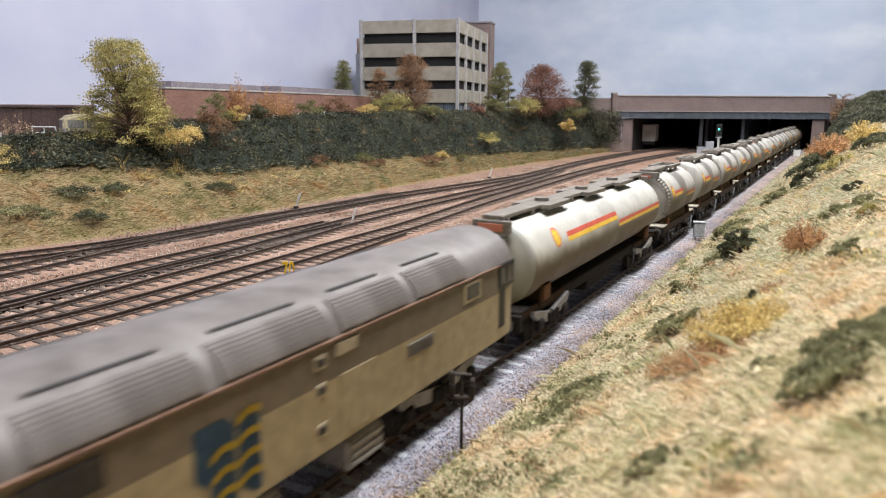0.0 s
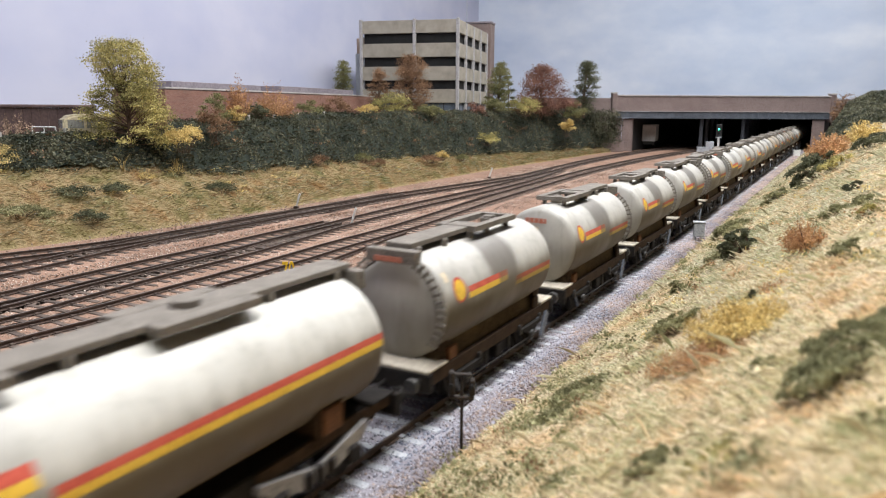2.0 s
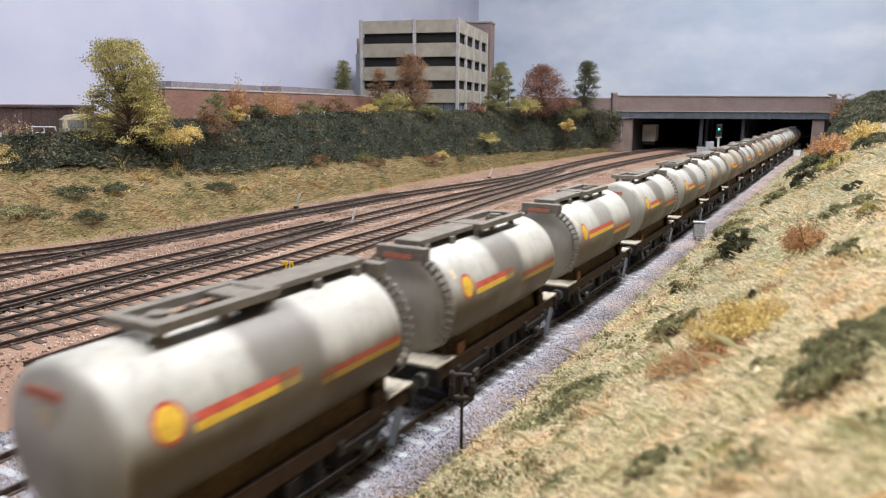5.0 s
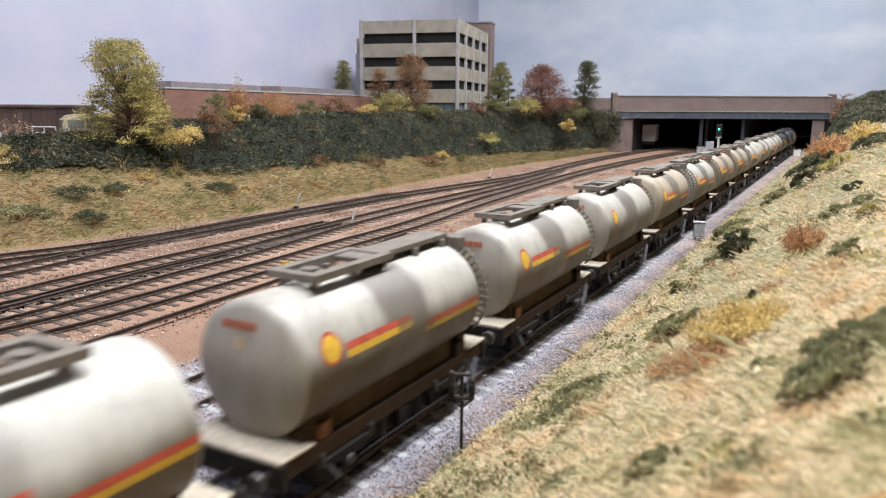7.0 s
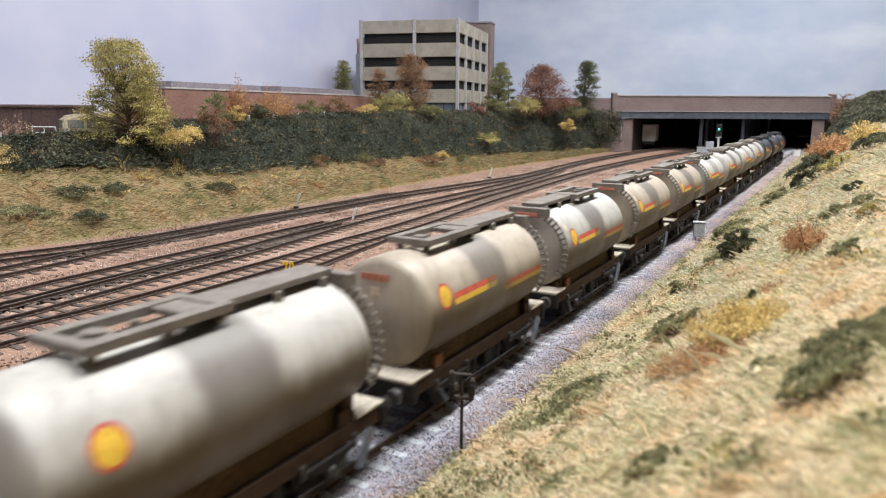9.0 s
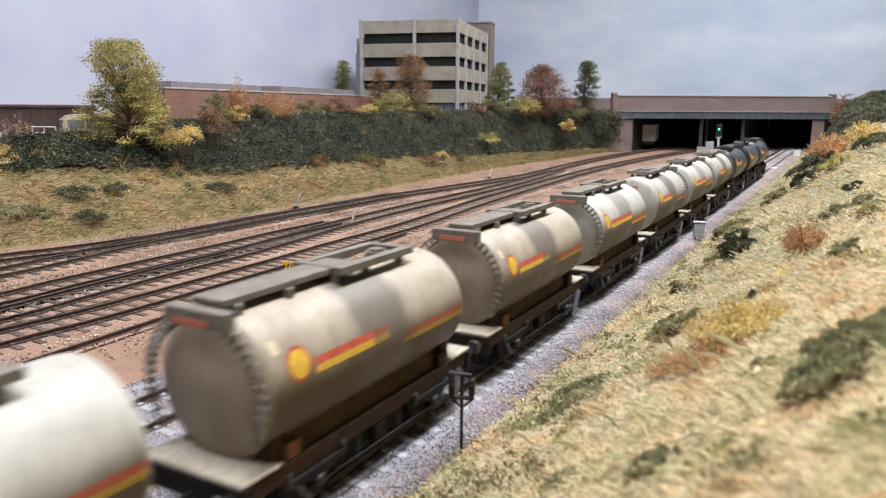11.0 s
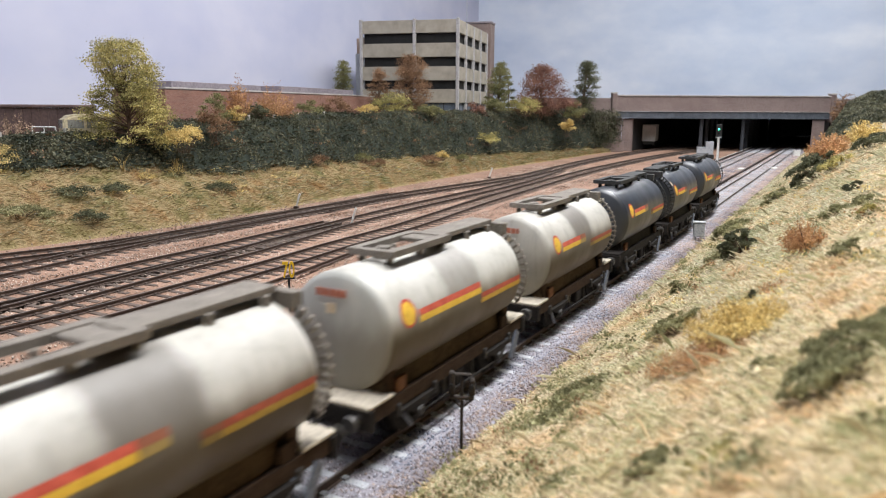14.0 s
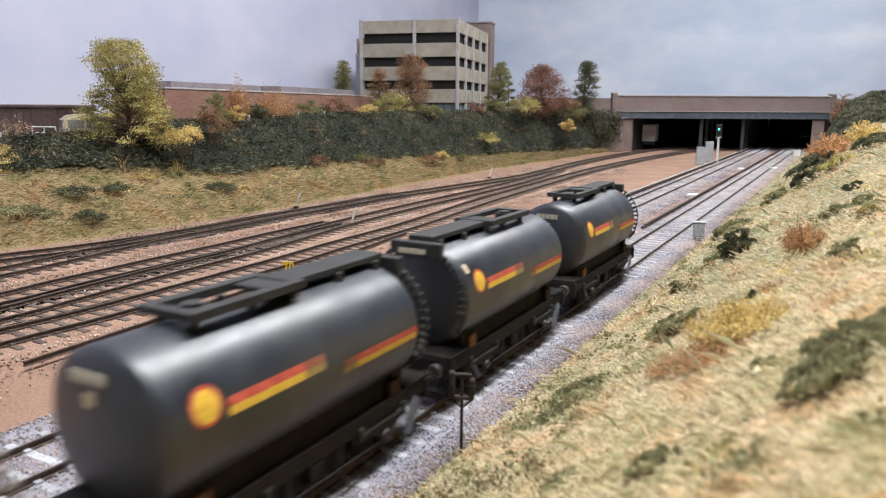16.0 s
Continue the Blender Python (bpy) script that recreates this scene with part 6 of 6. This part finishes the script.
def long_tank_wagon():
    root = thing("bogie_tank_wagon", "long pale grey bogie tank wagon with red and yellow stripes", "tank wagon")
    half = 97.5
    part("barrel", barrel(half), LONG_TANK, root)
    for s in (-1, 1):
        part("solebar", soft_box(s * 12 - 0.8, s * 12 + 0.8, -107, -56, 12, 15, 0.2), SOLEBAR, root)
        part("solebar", soft_box(s * 12 - 0.8, s * 12 + 0.8, 56, 107, 12, 15, 0.2), SOLEBAR, root)
    for e in (-1, 1):
        part("headstock", soft_box(-15, 15, e * 107 - 1.2, e * 107 + 1.2, 9, 15.2, 0.3), UNDERFRAME, root)
        part("end_platform", soft_box(-14, 14, min(e * 96, e * 106), max(e * 96, e * 106), 15.3, 16.1, 0.2), UNDERFRAME, root)
        part("saddle", soft_box(-13.6, 13.6, e * 80 - 5, e * 80 + 5, 13, 22, 0.4), SOLEBAR, root)
        part("tank_strap", soft_box(13.0, 14.4, e * 80 - 3.4, e * 80 + 3.4, 15.3, 21.5, 0.3), RUST_STRAP, root)
        for s in (-1, 1):
            buffer(s * 11.3, e * 108.2, e, root)
        bogie(e * 74, root)
        part("end_step", soft_box(-7.5, 7.5, e * 101.5 - 1.4, e * 101.5 + 1.4, ZC + 12.6, ZC + 17.4, 0.25), WALKWAY, root)
        part("end_plate", soft_box(-5, 5, e * 103.1 - 0.2, e * 103.1 + 0.2, ZC + 13.4, ZC + 16.2, 0.1), FADED_RED, root)
        for s in (-1, 1):
            bm = bmesh.new()
            for i in range(9):
                box(bm, s * 4.5 - 1.4, s * 4.5 + 1.4, e * 101.5 - 0.4, e * 101.5 + 0.4, 18 + i * 3, 18.6 + i * 3)
            for q in (-1.5, 1.5):
                tube(bm, (s * 4.5 + q, e * 101.5, 16), (s * 4.5 + q, e * 101.5, ZC + 13), 0.3, 6)
            part("ladder", bm, WALKWAY, root)
    z = ZC + R_TANK
    part("walkway", soft_box(-4.2, 4.2, -101.5, 101.5, z + 1.4, z + 2.8, 0.2), WALKWAY, root)
    for y in (-52, 0, 52):
        part("side_platform", soft_box(4.4, 8.2, y - 13, y + 13, z + 1.0, z + 2.9, 0.2), WALKWAY, root)
        part("side_platform", soft_box(-8.2, -4.4, y - 13, y + 13, z + 1.0, z + 2.9, 0.2), WALKWAY, root)
        bm = bmesh.new()
        tube(bm, (0, y, z), (0, y, z + 4.2), 3, 18)
        part("filler_hatch", bm, WALKWAY, root)
    for y in range(-96, 97, 24):
        for s in (-1, 1):
            part("walkway_support", soft_box(s * 3.6 - 0.7, s * 3.6 + 0.7, y - 1, y + 1, z - 2, z + 1.5, 0.2), WALKWAY, root)
    part("brake_gear", soft_box(-11, 11, -20, 20, 5, 12.9, 0.6), UNDERFRAME, root)
    part("centre_sill", soft_box(-12.4, 12.4, -100, 100, 10.6, 15.2, 0.5), UNDERFRAME, root)
    for s in (-1, 1):
        ob = part("emblem", disc_patch(-72, 38.6, 3.7, 0.06, s), RED, root, "round red and yellow emblem")
        part("emblem_centre", disc_patch(-72, 38.6, 3.05, 0.10, s), YELLOW, ob)
        for y0, y1, z0, h in ((-60.5, 10.5, 37.2, 1.9), (12, 97.5, 33.0, 1.6)):
            part("stripe", curved_patch(y0, y1, z0, z0 + h, 0.06, s), RED, root, "red stripe")
            part("stripe", curved_patch(y0, y1, z0 - h, z0 - 0.02, 0.06, s), YELLOW, root, "yellow stripe")
    return root


LONG_TANK = tank_paint("pale_long_tank_paint", (0.435, 0.42, 0.375), (0.54, 0.525, 0.475), (0.09, 0.068, 0.042), 0.3, end_from=97.2, rough=0.42)
TRAIN.append((long_tank_wagon(), 341.5 - 2288))

HALF_W, CANT = 17.3, 38.8


def body_section(y, squeeze=1.0, low=14.0):
    """Cross-section of the locomotive's body, from one sill over the roof to the other."""
    pts = [(HALF_W * squeeze, low), (HALF_W * squeeze, 29.8), (HALF_W * squeeze - 0.25, CANT)]
    for i in range(1, 12):
        a = math.pi * i / 12
        pts.append(((HALF_W * squeeze - 0.4) * math.cos(a), CANT + 10.0 * math.sin(a)))
    pts += [(-HALF_W * squeeze + 0.25, CANT), (-HALF_W * squeeze, 29.8), (-HALF_W * squeeze, low)]
    return [Vector((x, y, z)) for x, z in pts]


def strip(sections, i0, i1, thick=0.0):
    bm = bmesh.new()
    rows = [[bm.verts.new(p) for p in sec[i0:i1 + 1]] for sec in sections]
    for a, b in zip(rows, rows[1:]):
        for i in range(len(a) - 1):
            bm.faces.new((a[i], a[i + 1], b[i + 1], b[i])).smooth = True
    bmesh.ops.recalc_face_normals(bm, faces=bm.faces[:])
    return bm


def locomotive():
    root = thing("diesel_locomotive", "two-tone weathered grey diesel locomotive with a sooty ribbed roof", "locomotive")
    L = 127.0
    secs = [body_section(-L, 0.90), body_section(-L + 4, 0.97), body_section(-L + 12)] + [body_section(y) for y in np.linspace(-L + 30, L - 30, 9)] + [body_section(L - 12), body_section(L - 4, 0.97), body_section(L, 0.90)]
    n = len(secs[0])
    for a, b in ((0, 1), (n - 2, n - 1)):
        part("lower_side", strip(secs, a, b), LOCO_SIDE, root)
    for a, b in ((1, 2), (n - 3, n - 2)):
        part("upper_side", strip(secs, a, b), LOCO_UPPER, root, "darker upper body side")
    part("roof", strip(secs, 2, n - 3), LOCO_ROOF, root, "sooty grey curved roof")
    for e, sec in ((-1, secs[0]), (1, secs[-1])):
        bm = bmesh.new()
        bm.faces.new([bm.verts.new(p) for p in sec])
        part("cab_end", bm, CAB_YELLOW, root, "yellow warning panel cab end")
        for s in (-1, 1):
            part("cab_windscreen", soft_box(min(s * 1.5, s * 13), max(s * 1.5, s * 13), e * (L + 0.1) - 0.3, e * (L + 0.1) + 0.3, 32.5, 41.5, 0.2), LOCO_GLASS, root)
            buffer(s * 11.3, e * L, e, root)
        part("headcode_panel", soft_box(-6, 6, e * (L + 0.2) - 0.4, e * (L + 0.2) + 0.4, 26, 31, 0.2), BLACK_PAINT, root)
        part("buffer_beam", soft_box(-15, 15, e * (L - 1.5) - 1.5, e * (L - 1.5) + 1.5, 9, 13.9, 0.3), UNDERFRAME, root)
        bogie(e * 80, root, 18.0, 3)
    part("floor_pan", soft_box(-16.8, 16.8, -L + 3, L - 3, 13.2, 14.4, 0.3), UNDERFRAME, root)
    part("gutter", soft_box(HALF_W - 0.5, HALF_W + 0.25, -L + 12, L - 12, CANT - 0.5, CANT + 0.2, 0.1), ROOF_RUST, root, "rusty brown cantrail gutter")
    part("gutter", soft_box(-HALF_W - 0.25, -HALF_W + 0.5, -L + 12, L - 12, CANT - 0.5, CANT + 0.2, 0.1), ROOF_RUST, root, "rusty brown cantrail gutter")
    for s in (-1, 1):
        def side(name, y0, y1, z0, z1, mat, lift=0.25, label="", dy=-5):
            y0, y1 = y0 + dy, y1 + dy
            x = HALF_W + lift
            return part(name, soft_box(min(s * (x - 0.6), s * x), max(s * (x - 0.6), s * x), y0, y1, z0, z1, 0.12), mat, root, label)
        for e in (-1, 1):
            a, b = sorted((e * 113.4, e * 118))
            side("cab_door", a, b, 17.8, 30.8, BLACK_PAINT, 0.15, dy=0)
            a, b = sorted((e * 112.6, e * 125))
            side("window_band", a, b, 31.0, 39.2, BLACK_PAINT, 0.1, "black band round the cab windows", 0)
            a, b = sorted((e * 113.6, e * 117.6))
            side("cab_window", a, b, 32, 38.2, LOCO_GLASS, 0.3, dy=0)
            a, b = sorted((e * 119, e * 124))
            side("cab_window", a, b, 32, 38.2, LOCO_GLASS, 0.3, dy=0)
            a, b = sorted((e * 93.5, e * 105))
            side("window_surround", a, b, 31.6, 37.8, FRAME_GREY, 0.12)
            a, b = sorted((e * 95, e * 103.5))
            side("body_window", a, b, 32.6, 36.8, LOCO_GLASS, 0.3)
        side("body_grille", 62, 75, 25.0, 28.6, GRILLE_GREY, 0.2)
        for k in range(4):
            side("grille_slat", 62.4, 74.6, 25.4 + k * 0.8, 25.7 + k * 0.8, BLACK_PAINT, 0.3)
        side("body_grille", -75, -62, 25.0, 28.6, GRILLE_GREY, 0.2)
        side("window_surround", 32, 40, 34.6, 37.6, FRAME_GREY, 0.2)
        side("body_window", -40, -26, 31.6, 37.2, LOCO_GLASS, 0.2)
        for z in (19.5, 28.6, 35):
            side("access_panel", 24.4, 28.4, z - 1.6, z + 1.6, FRAME_GREY, 0.2)
            side("vent", 25, 27.8, z - 0.9, z + 0.9, BLACK_PAINT, 0.3)
        side("access_panel", 33, 48, 15.2, 30, LOCO_SIDE, 0.12)
        for dy, y0, y1, low in ((0, -14.0, -4.2, 21.0), (9.2, -3.4, 2.4, 15.6)):
            bm = bmesh.new()
            x = s * (HALF_W + 0.1)
            v = [bm.verts.new((x, *q)) for q in ((y0, low + 2.5), (y0 + 3.4, low), (y0 + 3.4, 15.6), (y1, 15.4), (y1, 31.4 - dy * 0.1), (y1 - 2.6, 33.4 - dy * 0.15), (y0, 33.2 - dy * 0.15))]
            bm.faces.new(v)
            bmesh.ops.solidify(bm, geom=bm.faces[:], thickness=0.1)
            block = part("emblem_block", bm, LOGO_BLUE, root, "dull blue emblem panel")
            for k in range(4 if dy else 3):
                bm = bmesh.new()
                x = s * (HALF_W + 0.28)
                rows = []
                for i in range(9):
                    y = y1 - 6.2 + 6.2 * i / 8
                    z = 17.0 + k * 4.2 + 1.5 * math.sin(i / 8 * math.pi * 0.8) + (0.8 if dy else 0)
                    rows.append((bm.verts.new((x, y, z)), bm.verts.new((x, y, z + 1.5))))
                for p, q in zip(rows, rows[1:]):
                    bm.faces.new((p[0], q[0], q[1], p[1]))
                bmesh.ops.solidify(bm, geom=bm.faces[:], thickness=0.05)
                part("emblem_wave", bm, LOGO_YELLOW, block, "yellow wave")
        part("fuel_tank", soft_box(min(s * 6, s * 15.5), max(s * 6, s * 15.5), -6, 9.5, 3.4, 11.6, 0.8), TANK_GREY, root)
        part("battery_box", soft_box(min(s * 6, s * 15.5), max(s * 6, s * 15.5), 33, 48, 3.4, 11.6, 0.8), TANK_GREY, root)
        for y0, y1 in ((-5, 8.5), (34, 47)):
            for k in range(3):
                part("louvre", soft_box(min(s * 15.4, s * 16.1), max(s * 15.4, s * 16.1), y0, y1, 4.6 + k * 2.3, 5.7 + k * 2.3, 0.2), LOUVRE_PALE, root, "pale grey louvre strip")
        part("fuel_tank", soft_box(min(s * 6, s * 14.5), max(s * 6, s * 14.5), -46, -9, 4.0, 12.8, 0.8), UNDERFRAME, root)
        # roof: ribbed grille panels along the curve, with dark seams
        for y0, y1 in ((-112, -84), (-80, -46), (-42, -10), (-6, 26), (30, 58), (62, 90)):
            for i in range(9):
                a = radians(8 + i * 4.6)
                x, z = s * (HALF_W - 0.25) * math.cos(a), CANT + 10.0 * math.sin(a) + 0.05
                part("roof_rib", RIBS[round(y1 - y0)], None, root).matrix_basis = pose(x * U, (y0 + y1) / 2 * U, z * U, 0, s * (90 - 12 - i * 4.0), 0)
            a = radians(56)
            part("roof_slot", soft_box(s * 9.6 - 0.45, s * 9.6 + 0.45, y0 + 4, y1 - 4, 46.0, 47.4, 0.2), GRILLE_DARK, root)
    return root


GRILLE_DARK = mottled("dark_roof_slot", (0.035, 0.032, 0.032), (0.06, 0.056, 0.055), 0.2, 0.7, 0)
GRILLE_GREY = mottled("grey_grille", (0.12, 0.105, 0.085), (0.19, 0.17, 0.14), 0.2, 0.6, 0)
LOUVRE_PALE = mottled("pale_louvre", (0.28, 0.27, 0.26), (0.42, 0.41, 0.39), 0.2, 0.6, 0)
CAB_YELLOW = mottled("cab_end_yellow", (0.50, 0.36, 0.05), (0.62, 0.46, 0.10), 0.1, 0.5, 0)
ROOF_RUST = mottled("rusty_gutter", (0.12, 0.06, 0.035), (0.22, 0.13, 0.085), 0.1, 0.8)
RIBS = {}
for length in (28, 34, 32):
    bm = bmesh.new()
    box(bm, -0.42, 0.42, -length / 2, length / 2, -0.15, 0.22)
    RIBS[length] = mesh("roof_rib", bm, LOCO_ROOF)
TRAIN.append((locomotive(), 96.0 - 2288))
motions()
